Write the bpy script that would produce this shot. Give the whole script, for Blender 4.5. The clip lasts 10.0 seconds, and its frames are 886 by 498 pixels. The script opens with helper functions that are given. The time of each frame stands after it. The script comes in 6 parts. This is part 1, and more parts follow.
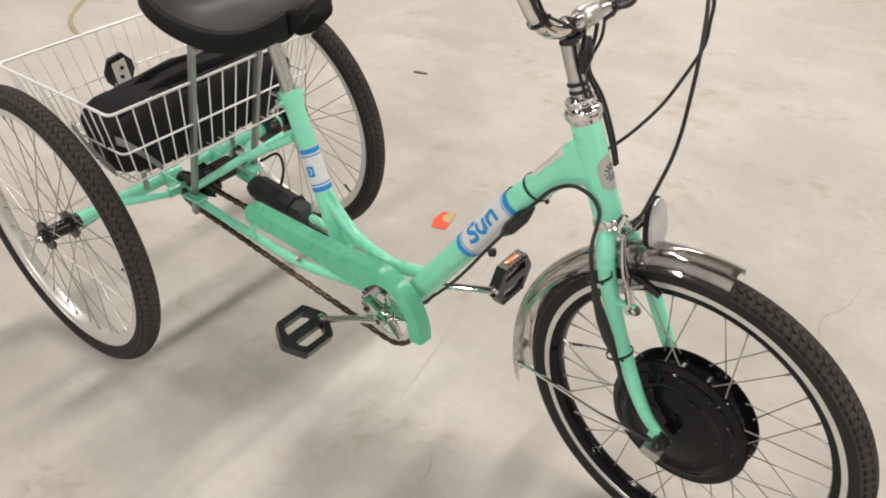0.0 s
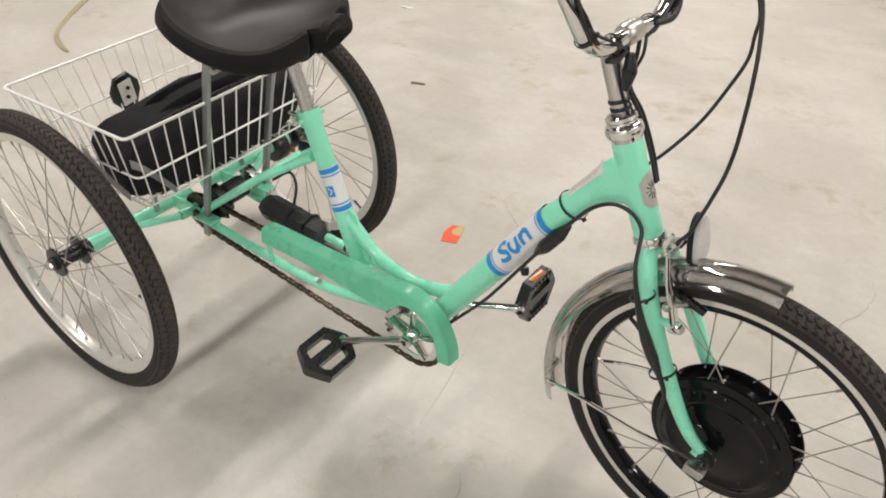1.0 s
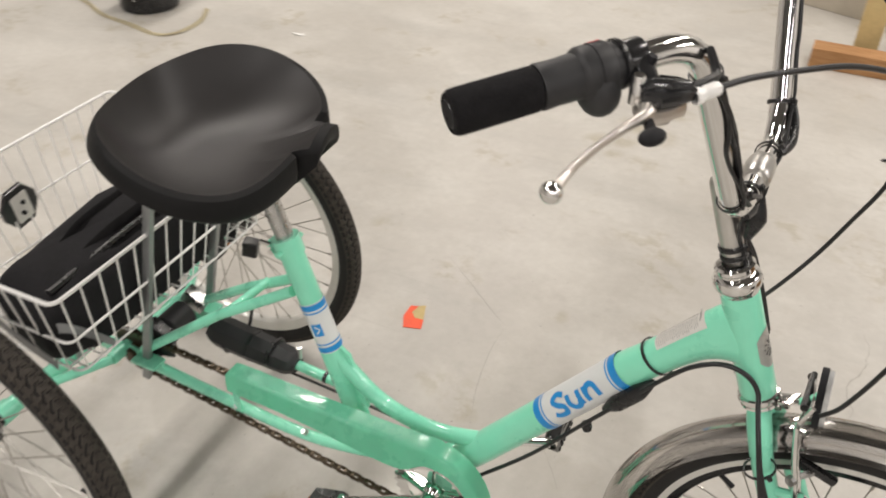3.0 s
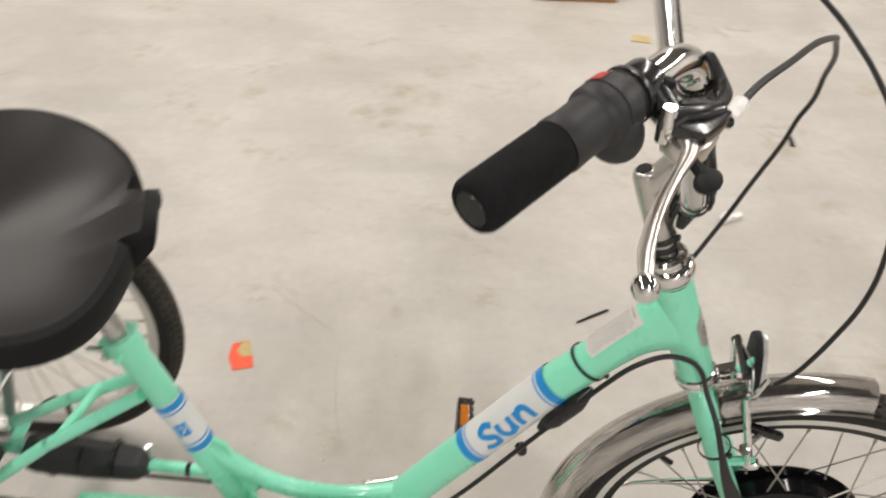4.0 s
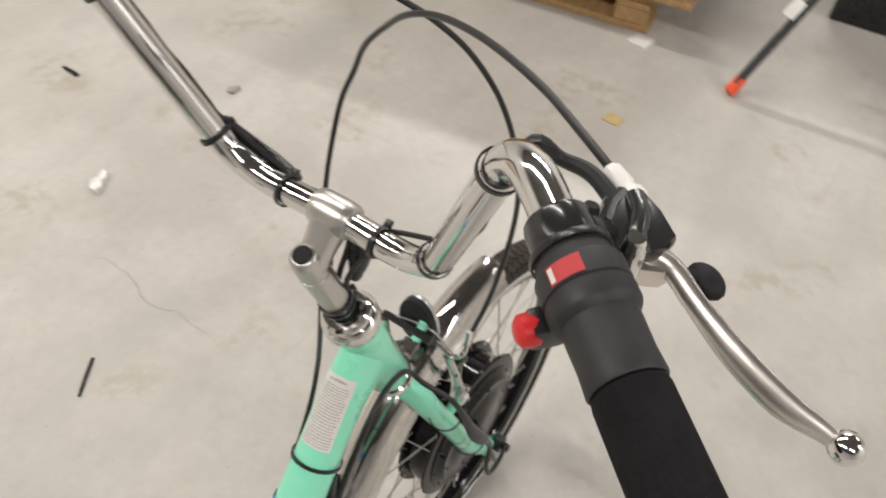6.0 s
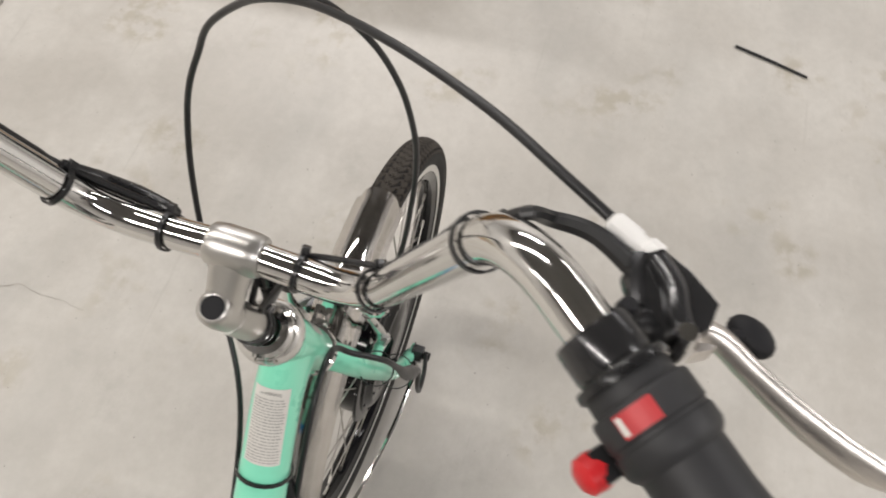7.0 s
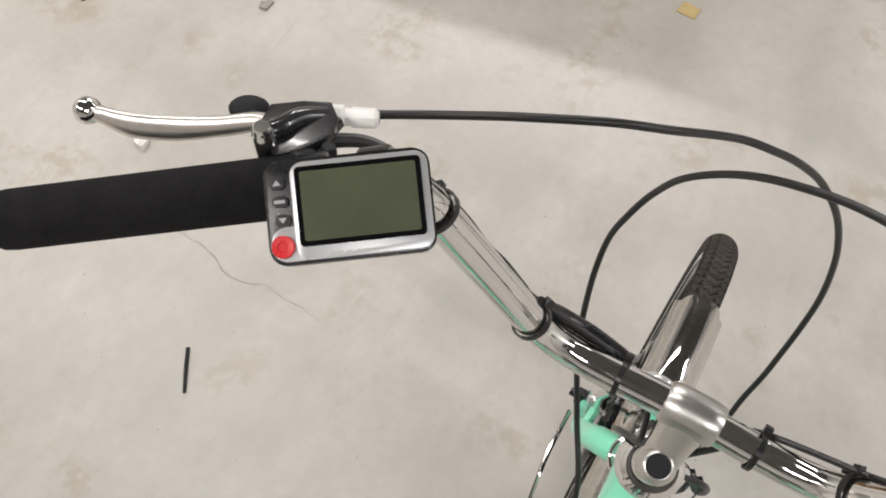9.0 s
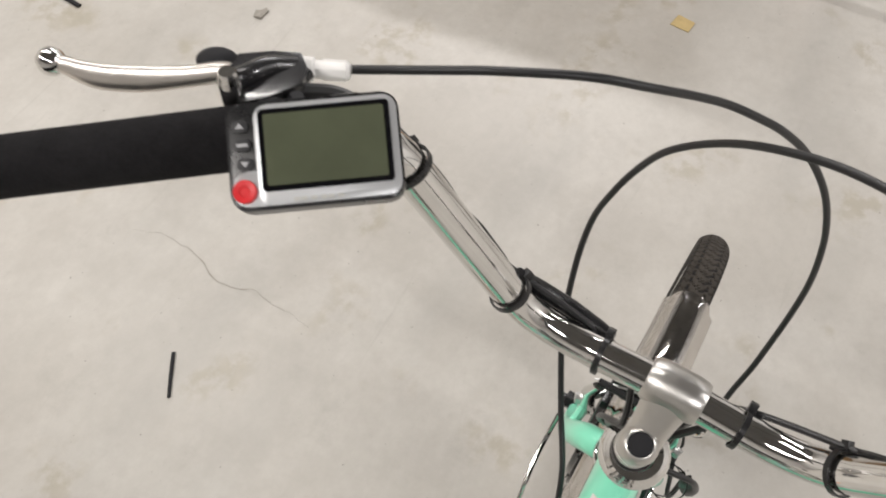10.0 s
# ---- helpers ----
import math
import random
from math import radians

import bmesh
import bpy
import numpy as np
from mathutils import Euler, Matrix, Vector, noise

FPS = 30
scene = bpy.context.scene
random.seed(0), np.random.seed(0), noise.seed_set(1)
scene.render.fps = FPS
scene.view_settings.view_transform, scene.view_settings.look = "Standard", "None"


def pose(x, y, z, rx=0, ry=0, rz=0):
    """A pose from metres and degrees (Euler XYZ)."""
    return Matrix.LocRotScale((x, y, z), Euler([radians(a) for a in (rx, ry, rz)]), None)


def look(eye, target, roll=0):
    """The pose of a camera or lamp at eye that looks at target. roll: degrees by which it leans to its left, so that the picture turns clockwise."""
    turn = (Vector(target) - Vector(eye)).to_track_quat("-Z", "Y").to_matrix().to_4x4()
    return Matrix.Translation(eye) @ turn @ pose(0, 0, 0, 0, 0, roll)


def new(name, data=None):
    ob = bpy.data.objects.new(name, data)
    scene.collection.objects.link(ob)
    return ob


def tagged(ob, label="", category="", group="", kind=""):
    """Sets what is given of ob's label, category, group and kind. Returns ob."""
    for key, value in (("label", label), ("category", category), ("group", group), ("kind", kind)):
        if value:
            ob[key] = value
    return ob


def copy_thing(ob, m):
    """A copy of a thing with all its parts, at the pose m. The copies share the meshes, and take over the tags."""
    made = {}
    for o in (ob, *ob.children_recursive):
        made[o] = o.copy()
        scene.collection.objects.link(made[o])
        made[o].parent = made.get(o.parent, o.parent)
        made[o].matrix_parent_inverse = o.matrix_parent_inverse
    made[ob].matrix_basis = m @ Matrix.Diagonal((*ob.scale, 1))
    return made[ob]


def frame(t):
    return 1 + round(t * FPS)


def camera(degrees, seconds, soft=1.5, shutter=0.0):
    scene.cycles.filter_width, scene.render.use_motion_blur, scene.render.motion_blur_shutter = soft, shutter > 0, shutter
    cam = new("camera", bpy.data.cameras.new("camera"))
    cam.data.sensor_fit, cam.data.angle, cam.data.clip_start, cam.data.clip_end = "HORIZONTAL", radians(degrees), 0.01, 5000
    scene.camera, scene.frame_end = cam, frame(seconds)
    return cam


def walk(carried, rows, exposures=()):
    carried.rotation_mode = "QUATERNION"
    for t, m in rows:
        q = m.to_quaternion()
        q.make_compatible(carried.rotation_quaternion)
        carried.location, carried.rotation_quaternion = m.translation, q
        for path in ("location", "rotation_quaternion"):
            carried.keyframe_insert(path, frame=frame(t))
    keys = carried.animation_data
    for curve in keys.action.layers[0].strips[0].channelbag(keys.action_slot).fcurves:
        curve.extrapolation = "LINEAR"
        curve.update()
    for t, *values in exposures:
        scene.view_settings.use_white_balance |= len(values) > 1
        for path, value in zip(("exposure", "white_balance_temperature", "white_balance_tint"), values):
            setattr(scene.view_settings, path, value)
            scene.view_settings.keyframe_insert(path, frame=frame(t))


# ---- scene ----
cam = camera(55.4, 10.0, soft=1.85, shutter=0.5)
PATH = [
    (0, (1.499, -0.938, 1.265), (0.481, 0.325, 0.097), -0.9),
    (0.5, (1.455, -0.947, 1.267), (0.451, 0.333, 0.104), -0.8),
    (1, (1.408, -0.962, 1.272), (0.428, 0.339, 0.111), -1.2),
    (1.5, (1.36, -0.955, 1.282), (0.429, 0.403, 0.146), 0.3),
    (2, (1.273, -0.897, 1.298), (0.348, 0.483, 0.184), -0.1),
    (2.2, (1.231, -0.866, 1.299), (0.315, 0.503, 0.166), -1.0),
    (3.3, (0.923, -0.771, 1.316), (0.413, 0.727, 0.093), 1.2),
    (3.5, (0.873, -0.751, 1.314), (0.493, 0.762, 0.062), 0.8),
    (4, (0.791, -0.672, 1.302), (0.721, 0.873, 0.035), 0.9),
    (4.5, (0.736, -0.545, 1.304), (1.046, 0.962, 0.026), -1.5),
    (5, (0.684, -0.451, 1.31), (1.47, 0.866, 0.027), 3.5),
    (5.5, (0.62, -0.372, 1.319), (1.733, 0.596, -0.031), 3.2),
    (6, (0.634, -0.3, 1.322), (1.82, 0.393, -0.131), 2.9),
    (6.2, (0.666, -0.279, 1.322), (1.844, 0.29, -0.191), 3.6),
    (7.3, (0.744, -0.124, 1.352), (1.754, 0.033, -0.367), 5.2),
    (7.5, (0.743, -0.084, 1.362), (1.747, 0.094, -0.358), 6.0),
    (8, (0.742, -0.001, 1.366), (1.697, 0.348, -0.357), 2.9),
    (8.5, (0.746, 0.051, 1.376), (1.69, 0.447, -0.342), 4.0),
    (9, (0.741, 0.067, 1.382), (1.676, 0.505, -0.33), 2.7),
    (9.5, (0.731, 0.066, 1.38), (1.676, 0.508, -0.327), 3.3),
    (10, (0.728, 0.044, 1.351), (1.711, 0.503, -0.329), 3.3),
]
walk(cam, [(t, look(eye, target, roll)) for t, eye, target, roll in PATH],
     ((0.0, 0.02, 6500, 10), (1.0, 0.02, 6500, 10), (1.5, 0.04, 6500, 10), (2.0, -0.19, 6500, 10), (3.5, -0.06, 6500, 10), (5.0, -0.05, 6470, 10), (5.5, -0.07, 6440, 10), (6.2, -0.09, 6400, 10), (7.3, -0.11, 6260, 10), (10.0, -0.08, 6260, 10)))

# ---- world and lamps ----
world = bpy.data.worlds.new("hall_air")
scene.world = world
world.use_nodes = True
world.node_tree.nodes["Background"].inputs[0].default_value = (0.78, 0.74, 0.70, 1)
world.node_tree.nodes["Background"].inputs[1].default_value = 0.0

LAMP_Z = 4.55
# x, y, watts: the rows of long fluorescent lamps under the ceiling
LAMPS = [(-1.8, 2.3, 150), (-1.8, -2.8, 104), (2.4, 2.6, 84), (2.4, -5.3, 165), (6.6, 2.0, 215), (6.6, -3.4, 60), (-1.8, 6.2, 60), (2.4, 6.2, 60)]
for lx, ly, watts in LAMPS:
    ld = bpy.data.lights.new("hall_lamp", "AREA")
    ld.shape, ld.size, ld.size_y = "RECTANGLE", 0.16, 3.2
    ld.energy, ld.color = watts * 1.10, (1.0, 0.930, 0.855) if ly > 2.2 else (1.0, 0.945, 0.90)
    lo = new("hall_lamp", ld)
    lo.matrix_world = pose(lx, ly, LAMP_Z - 0.03)


# ---- materials ----
def lin(r, g, b):
    f = lambda c: (c / 255 / 12.92) if c <= 10 else ((c / 255 + 0.055) / 1.055) ** 2.4
    return (f(r), f(g), f(b), 1.0)


class Mat:
    """A node material with a few short ways to wire it."""

    def __init__(self, name, color, rough=0.5, metal=0.0, spec=0.5, coat=0.0):
        self.m = bpy.data.materials.new(name)
        self.m.use_nodes = True
        self.t = self.m.node_tree
        self.b = self.t.nodes["Principled BSDF"]
        self.b.inputs["Base Color"].default_value = (*color[:3], 1)
        self.b.inputs["Roughness"].default_value = rough
        self.b.inputs["Metallic"].default_value = metal
        self.b.inputs["Specular IOR Level"].default_value = spec
        self.b.inputs["Coat Weight"].default_value = coat
        self.b.inputs["Coat Roughness"].default_value = 0.06
        self.co = None

    def node(self, kind, **values):
        n = self.t.nodes.new(kind)
        for k, v in values.items():
            n.inputs[k].default_value = v
        return n

    def link(self, a, b):
        self.t.links.new(a, b)

    def coords(self):
        if self.co is None:
            self.co = self.t.nodes.new("ShaderNodeTexCoord").outputs["Object"]
        return self.co

    def noise(self, scale, detail=4.0, rough=0.6, stretch=None):
        n = self.node("ShaderNodeTexNoise", Scale=scale, Detail=detail, Roughness=rough)
        if stretch:
            mp = self.t.nodes.new("ShaderNodeMapping")
            mp.inputs["Scale"].default_value = stretch
            self.link(self.coords(), mp.inputs["Vector"])
            self.link(mp.outputs[0], n.inputs["Vector"])
        else:
            self.link(self.coords(), n.inputs["Vector"])
        return n.outputs["Fac"]

    def ramp(self, fac, stops):
        r = self.t.nodes.new("ShaderNodeValToRGB")
        e = r.color_ramp.elements
        while len(e) < len(stops):
            e.new(0.5)
        for k, (p, c) in enumerate(stops):
            e[k].position = p
            e[k].color = (c, c, c, 1) if not hasattr(c, "__len__") else (*c[:3], 1)
        self.link(fac, r.inputs[0])
        return r.outputs[0]

    def mix(self, fac, a, b, kind="MIX"):
        n = self.t.nodes.new("ShaderNodeMix")
        n.data_type, n.blend_type = "RGBA", kind
        for k, v in ((0, fac), (6, a), (7, b)):
            if hasattr(v, "is_linked"):
                self.link(v, n.inputs[k])
            else:
                n.inputs[k].default_value = v if k == 0 else (*v[:3], 1)
        return n.outputs[2]

    def color(self, c):
        self.link(c, self.b.inputs["Base Color"])
        return self

    def rough(self, c):
        self.link(c, self.b.inputs["Roughness"])
        return self

    def bump(self, h, strength=0.2, dist=0.002):
        n = self.node("ShaderNodeBump", Strength=strength, Distance=dist)
        self.link(h, n.inputs["Height"])
        self.link(n.outputs[0], self.b.inputs["Normal"])
        return self

    def worn(self, base, amount=0.12, scale=40.0, r0=None, r1=None, bump=0.0):
        """Two scales of slight variation round a base colour."""
        big = self.noise(scale * 0.15, 3)
        fine = self.noise(scale, 5)
        lo = tuple(max(0, c * (1 - amount)) for c in base[:3])
        hi = tuple(min(1, c * (1 + amount)) for c in base[:3])
        both = self.mix(0.5, big, fine)
        self.color(self.ramp(both, [(0.35, lo), (0.65, hi)]))
        if r0 is not None:
            self.rough(self.ramp(both, [(0.3, r0), (0.7, r1)]))
        if bump:
            self.bump(fine, bump, 0.001)
        return self


MINT = (0.262, 0.80, 0.565)
m_mint = Mat("mint_paint", MINT, 0.28, coat=0.5).worn(MINT, 0.05, 30, 0.24, 0.34).m
m_chrome = Mat("chrome", (0.76, 0.75, 0.735), 0.1, 1.0).worn((0.76, 0.75, 0.735), 0.04, 60, 0.05, 0.11).m
m_fender = Mat("chromed_steel_sheet", (0.82, 0.80, 0.78), 0.14, 1.0).worn((0.82, 0.80, 0.78), 0.04, 60, 0.05, 0.1).m
m_steel = Mat("brushed_steel", (0.55, 0.55, 0.54), 0.3, 1.0).worn((0.55, 0.55, 0.54), 0.08, 80, 0.22, 0.36).m
m_zinc = Mat("grey_zinc_steel", (0.36, 0.37, 0.37), 0.42, 0.7).worn((0.36, 0.37, 0.37), 0.08, 80, 0.36, 0.5).m
m_alloy = Mat("satin_alloy", (0.60, 0.585, 0.56), 0.38, 1.0).worn((0.60, 0.585, 0.56), 0.04, 90, 0.29, 0.4).m
m_blade = Mat("polished_alloy", (0.74, 0.70, 0.66), 0.32, 1.0).worn((0.74, 0.70, 0.66), 0.05, 60, 0.28, 0.38).m
m_black = Mat("black_plastic", (0.011, 0.011, 0.012), 0.28).worn((0.011, 0.011, 0.012), 0.2, 90, 0.22, 0.36).m
m_gloss = Mat("gloss_black_paint", (0.006, 0.006, 0.007), 0.10, spec=0.22).worn((0.005, 0.005, 0.006), 0.2, 50, 0.06, 0.14).m
m_perch = Mat("black_lacquered_alloy", (0.045, 0.045, 0.047), 0.22, 0.55, coat=0.4).worn((0.045, 0.045, 0.047), 0.2, 70, 0.16, 0.3).m
m_cable = Mat("cable_sheath", (0.012, 0.012, 0.013), 0.38).worn((0.012, 0.012, 0.013), 0.2, 200).m
m_foam = Mat("foam_grip", (0.011, 0.0105, 0.0115), 0.95, spec=0.2).worn((0.011, 0.0105, 0.0115), 0.3, 500, bump=0.5).m
m_rubber = Mat("grey_black_rubber", (0.022, 0.022, 0.024), 0.55).worn((0.022, 0.022, 0.024), 0.15, 200, 0.45, 0.62).m
_t = Mat("tyre_rubber", (0.02, 0.019, 0.018), 0.75, spec=0.3)
_t.worn((0.021, 0.020, 0.019), 0.25, 120, 0.66, 0.85, bump=0.2)
m_tyre = _t.m
_t = Mat("tread_rubber", (0.05, 0.044, 0.038), 0.85, spec=0.25)
_t.worn((0.056, 0.049, 0.042), 0.3, 90, 0.8, 0.95, bump=0.3)
m_tread = _t.m
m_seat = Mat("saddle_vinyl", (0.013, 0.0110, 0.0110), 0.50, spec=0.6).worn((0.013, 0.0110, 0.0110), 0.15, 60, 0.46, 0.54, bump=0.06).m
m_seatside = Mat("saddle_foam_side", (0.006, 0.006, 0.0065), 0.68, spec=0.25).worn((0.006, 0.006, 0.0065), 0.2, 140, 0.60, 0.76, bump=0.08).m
m_rimsil = Mat("silver_rim", (0.70, 0.69, 0.66), 0.33, 0.55).worn((0.70, 0.69, 0.66), 0.05, 60, 0.26, 0.4).m
m_spoke = Mat("galvanised_spoke", (0.42, 0.40, 0.37), 0.35, 0.9).worn((0.42, 0.40, 0.37), 0.1, 100).m
m_white = Mat("white_wire_coating", (0.86, 0.85, 0.83), 0.32).worn((0.86, 0.85, 0.83), 0.04, 60).m
m_decal = Mat("white_decal", (0.72, 0.74, 0.74), 0.3).worn((0.72, 0.74, 0.74), 0.03, 40).m
m_blue = Mat("blue_print", (0.015, 0.27, 0.66), 0.3).worn((0.015, 0.27, 0.66), 0.05, 40).m
m_label = Mat("white_label", (0.72, 0.70, 0.66), 0.5).worn((0.72, 0.70, 0.66), 0.04, 60).m
m_faint = Mat("faint_grey_print", (0.34, 0.33, 0.32), 0.6).worn((0.34, 0.33, 0.32), 0.1, 60).m
m_ink = Mat("dark_print", (0.08, 0.08, 0.08), 0.6).worn((0.08, 0.08, 0.08), 0.1, 60).m
m_badge = Mat("silver_badge", (0.55, 0.55, 0.52), 0.4, 0.6).worn((0.55, 0.55, 0.52), 0.1, 60).m
m_red = Mat("red_plastic", (0.62, 0.02, 0.025), 0.4).worn((0.62, 0.02, 0.025), 0.08, 80).m
m_redlab = Mat("red_label", (0.52, 0.045, 0.05), 0.45).worn((0.52, 0.045, 0.05), 0.1, 80).m
m_orange = Mat("orange_plastic", (0.85, 0.09, 0.025), 0.5).worn((0.85, 0.09, 0.025), 0.1, 60).m
m_amber = Mat("amber_reflector", (0.46, 0.15, 0.015), 0.15, coat=0.5).worn((0.46, 0.15, 0.015), 0.25, 200).m
m_clear = Mat("clear_reflector", (0.55, 0.56, 0.56), 0.2, 0.3, coat=0.6).worn((0.55, 0.56, 0.56), 0.12, 150).m
m_bezel = Mat("silver_bezel", (0.52, 0.53, 0.54), 0.34, 0.6).worn((0.52, 0.53, 0.54), 0.04, 200).m
m_lcd = Mat("lcd_glass", (0.082, 0.092, 0.058), 0.10, coat=0.5).worn((0.082, 0.092, 0.058), 0.22, 26).m
m_fabric = Mat("black_nylon", (0.016, 0.0155, 0.017), 0.85, spec=0.2).worn((0.016, 0.0155, 0.017), 0.35, 160, 0.7, 0.9, bump=0.4).m
m_tapegrey = Mat("reflective_strip", (0.40, 0.40, 0.41), 0.4).worn((0.40, 0.40, 0.41), 0.1, 80).m
m_chain = Mat("oily_chain_steel", (0.10, 0.075, 0.05), 0.38, 0.8).worn((0.10, 0.075, 0.05), 0.3, 200).m
m_cap = Mat("dark_cap", (0.01, 0.01, 0.012), 0.6, spec=0.3).worn((0.01, 0.01, 0.012), 0.2, 100).m

_f = Mat("polished_concrete", (0.5, 0.47, 0.43), 0.42, spec=0.45)
_big = _f.noise(0.55, 5, 0.6)
_mid = _f.noise(2.6, 6, 0.65)
_fine = _f.noise(38, 6, 0.7)
_swirl = _f.noise(1.3, 4, 0.5, (1.0, 3.4, 1.0))
_c = _f.ramp(_big, [(0.30, (0.425, 0.402, 0.365)), (0.70, (0.530, 0.506, 0.465))])
_c = _f.mix(_f.ramp(_mid, [(0.44, 0.0), (0.62, 0.55)]), _c, (0.615, 0.595, 0.555))
_c = _f.mix(_f.ramp(_swirl, [(0.50, 0.0), (0.70, 0.45)]), _c, (0.385, 0.372, 0.345))
_st = _f.noise(4.3, 3, 0.5)
_st2 = _f.noise(21, 4, 0.6)
_sp = _f.mix(1.0, _f.ramp(_st, [(0.565, 0.0), (0.66, 1.0)]), _f.ramp(_st2, [(0.46, 0.0), (0.60, 1.0)]), "MULTIPLY")
_c = _f.mix(_f.mix(1.0, _sp, (0.5, 0.5, 0.5), "MULTIPLY"), _c, (0.34, 0.295, 0.21))
# old oily spots: x, y, radius, strength
SPOTS = ((0.652, 1.830, 0.055, 0.8), (0.533, 1.692, 0.075, 0.8), (0.452, 1.545, 0.06, 0.8), (0.527, 1.579, 0.06, 0.7), (0.520, 1.485, 0.04, 0.7), (0.647, 1.466, 0.045, 0.6), (0.086, 1.646, 0.06, 0.7), (-0.000, 1.472, 0.07, 0.4),
         (2.062, 1.804, 0.09, 0.5), (0.620, 0.686, 0.03, 0.6), (0.627, 1.647, 0.07, 0.5), (0.072, 0.847, 0.05, 0.7), (0.059, 0.601, 0.035, 0.6), (1.719, 1.155, 0.05, 0.6), (1.671, 1.423, 0.06, 0.6), (0.755, 1.915, 0.07, 0.6), (0.277, 1.908, 0.08, 0.5), (1.696, -0.285, 0.02, 0.6))
_wob = _f.noise(17, 4, 0.6)
_all = None
for _sx, _sy, _sr, _ss in SPOTS:
    _d = _f.t.nodes.new("ShaderNodeVectorMath")
    _d.operation = "DISTANCE"
    _f.link(_f.coords(), _d.inputs[0])
    _d.inputs[1].default_value = (_sx, _sy, 0.0)
    _mr = _f.node("ShaderNodeMapRange")
    _f.link(_d.outputs["Value"], _mr.inputs["Value"])
    for _k, _v in (("From Min", _sr), ("From Max", _sr * 0.35), ("To Min", 0.0), ("To Max", _ss)):
        _mr.inputs[_k].default_value = _v
    _all = _mr.outputs[0] if _all is None else _f.mix(1.0, _all, _mr.outputs[0], "LIGHTEN")
_c = _f.mix(_f.mix(1.0, _all, _f.ramp(_wob, [(0.40, 0.0), (0.58, 0.75)]), "MULTIPLY"), _c, (0.345, 0.30, 0.205))
_gr = _f.noise(7.5, 7, 0.75)
_c = _f.mix(_f.ramp(_gr, [(0.56, 0.0), (0.74, 0.35)]), _c, (0.33, 0.315, 0.285))
_c = _f.mix(_f.ramp(_fine, [(0.35, 0.16), (0.62, 0.0)]), _c, (0.30, 0.28, 0.25))
_dots = _f.noise(95, 2, 0.5)
_c = _f.mix(_f.ramp(_dots, [(0.735, 0.0), (0.77, 0.6)]), _c, (0.16, 0.14, 0.12))
_scr = _f.noise(3.0, 5, 0.6, (0.6, 11.0, 1.0))
_c = _f.mix(_f.ramp(_scr, [(0.64, 0.0), (0.70, 0.22), (0.72, 0.0)]), _c, (0.33, 0.31, 0.28))
_f.color(_c).rough(_f.ramp(_mid, [(0.35, 0.34), (0.7, 0.5)])).bump(_fine, 0.06, 0.001)
m_floor = _f.m


def wood(name, base, dark):
    w = Mat(name, base, 0.75, spec=0.25)
    g = w.noise(9, 6, 0.7, (1.0, 9.0, 9.0))
    g2 = w.noise(2.2, 3, 0.5)
    info = w.t.nodes.new("ShaderNodeObjectInfo").outputs["Random"]
    c = w.ramp(g, [(0.33, dark), (0.62, base)])
    c = w.mix(w.ramp(g2, [(0.4, 0.0), (0.75, 0.4)]), c, dark)
    c = w.mix(w.ramp(info, [(0.0, 0.0), (1.0, 0.28)]), c, (base[0] * 0.75, base[1] * 0.66, base[2] * 0.55))
    w.color(c).bump(g, 0.35, 0.002)
    return w.m


m_wood = wood("pallet_pine", (0.50, 0.335, 0.17), (0.27, 0.165, 0.07))
m_wood2 = wood("orange_timber", (0.5, 0.283, 0.135), (0.315, 0.158, 0.065))
m_card = Mat("cardboard", (0.50, 0.45, 0.37), 0.8).worn((0.50, 0.45, 0.37), 0.08, 30, bump=0.1).m
m_film = Mat("grey_plastic_film", (0.42, 0.39, 0.34), 0.4).worn((0.42, 0.39, 0.34), 0.1, 12, bump=0.2).m
m_strap = Mat("cream_strap", (0.62, 0.56, 0.40), 0.45).worn((0.62, 0.56, 0.40), 0.08, 60).m
m_splinter = Mat("grey_brown_splinter", (0.20, 0.165, 0.12), 0.85).worn((0.20, 0.165, 0.12), 0.2, 60).m
m_yellow = Mat("pale_yellow_scrap", (0.55, 0.42, 0.20), 0.8).worn((0.55, 0.42, 0.20), 0.12, 60).m
m_foil = Mat("clear_film_scrap", (0.80, 0.79, 0.76), 0.2).worn((0.80, 0.79, 0.76), 0.05, 60).m
m_crack = Mat("crack_dirt", (0.32, 0.30, 0.265), 0.9).worn((0.32, 0.30, 0.265), 0.2, 60).m
m_wall = Mat("painted_block_wall", (0.72, 0.71, 0.69), 0.8).worn((0.72, 0.71, 0.69), 0.06, 6).m
m_ceil = Mat("ceiling_deck", (0.12, 0.118, 0.115), 0.8).worn((0.12, 0.118, 0.115), 0.15, 6).m
m_lampbody = Mat("lamp_housing", (0.75, 0.75, 0.73), 0.4).worn((0.75, 0.75, 0.73), 0.04, 30).m

# ---- mesh helpers ----
def V(*a):
    return Vector(a)


def part(name, bm, material, parent=None, label="", m=None, flat=False):
    """Links a bmesh as one mesh object under a thing or a part; a second material may follow in a tuple."""
    if m is not None:
        bmesh.ops.transform(bm, matrix=m, verts=bm.verts)
    bmesh.ops.recalc_face_normals(bm, faces=bm.faces)
    me = bpy.data.meshes.new(name)
    bm.to_mesh(me)
    bm.free()
    for mt in material if isinstance(material, tuple) else (material,):
        me.materials.append(mt)
    if not flat:
        me.polygons.foreach_set("use_smooth", [True] * len(me.polygons))
        me.set_sharp_from_angle(angle=radians(38))
    ob = new(name, me)
    if parent is not None:
        ob.parent = parent
    if label:
        ob["label"] = label
    return ob


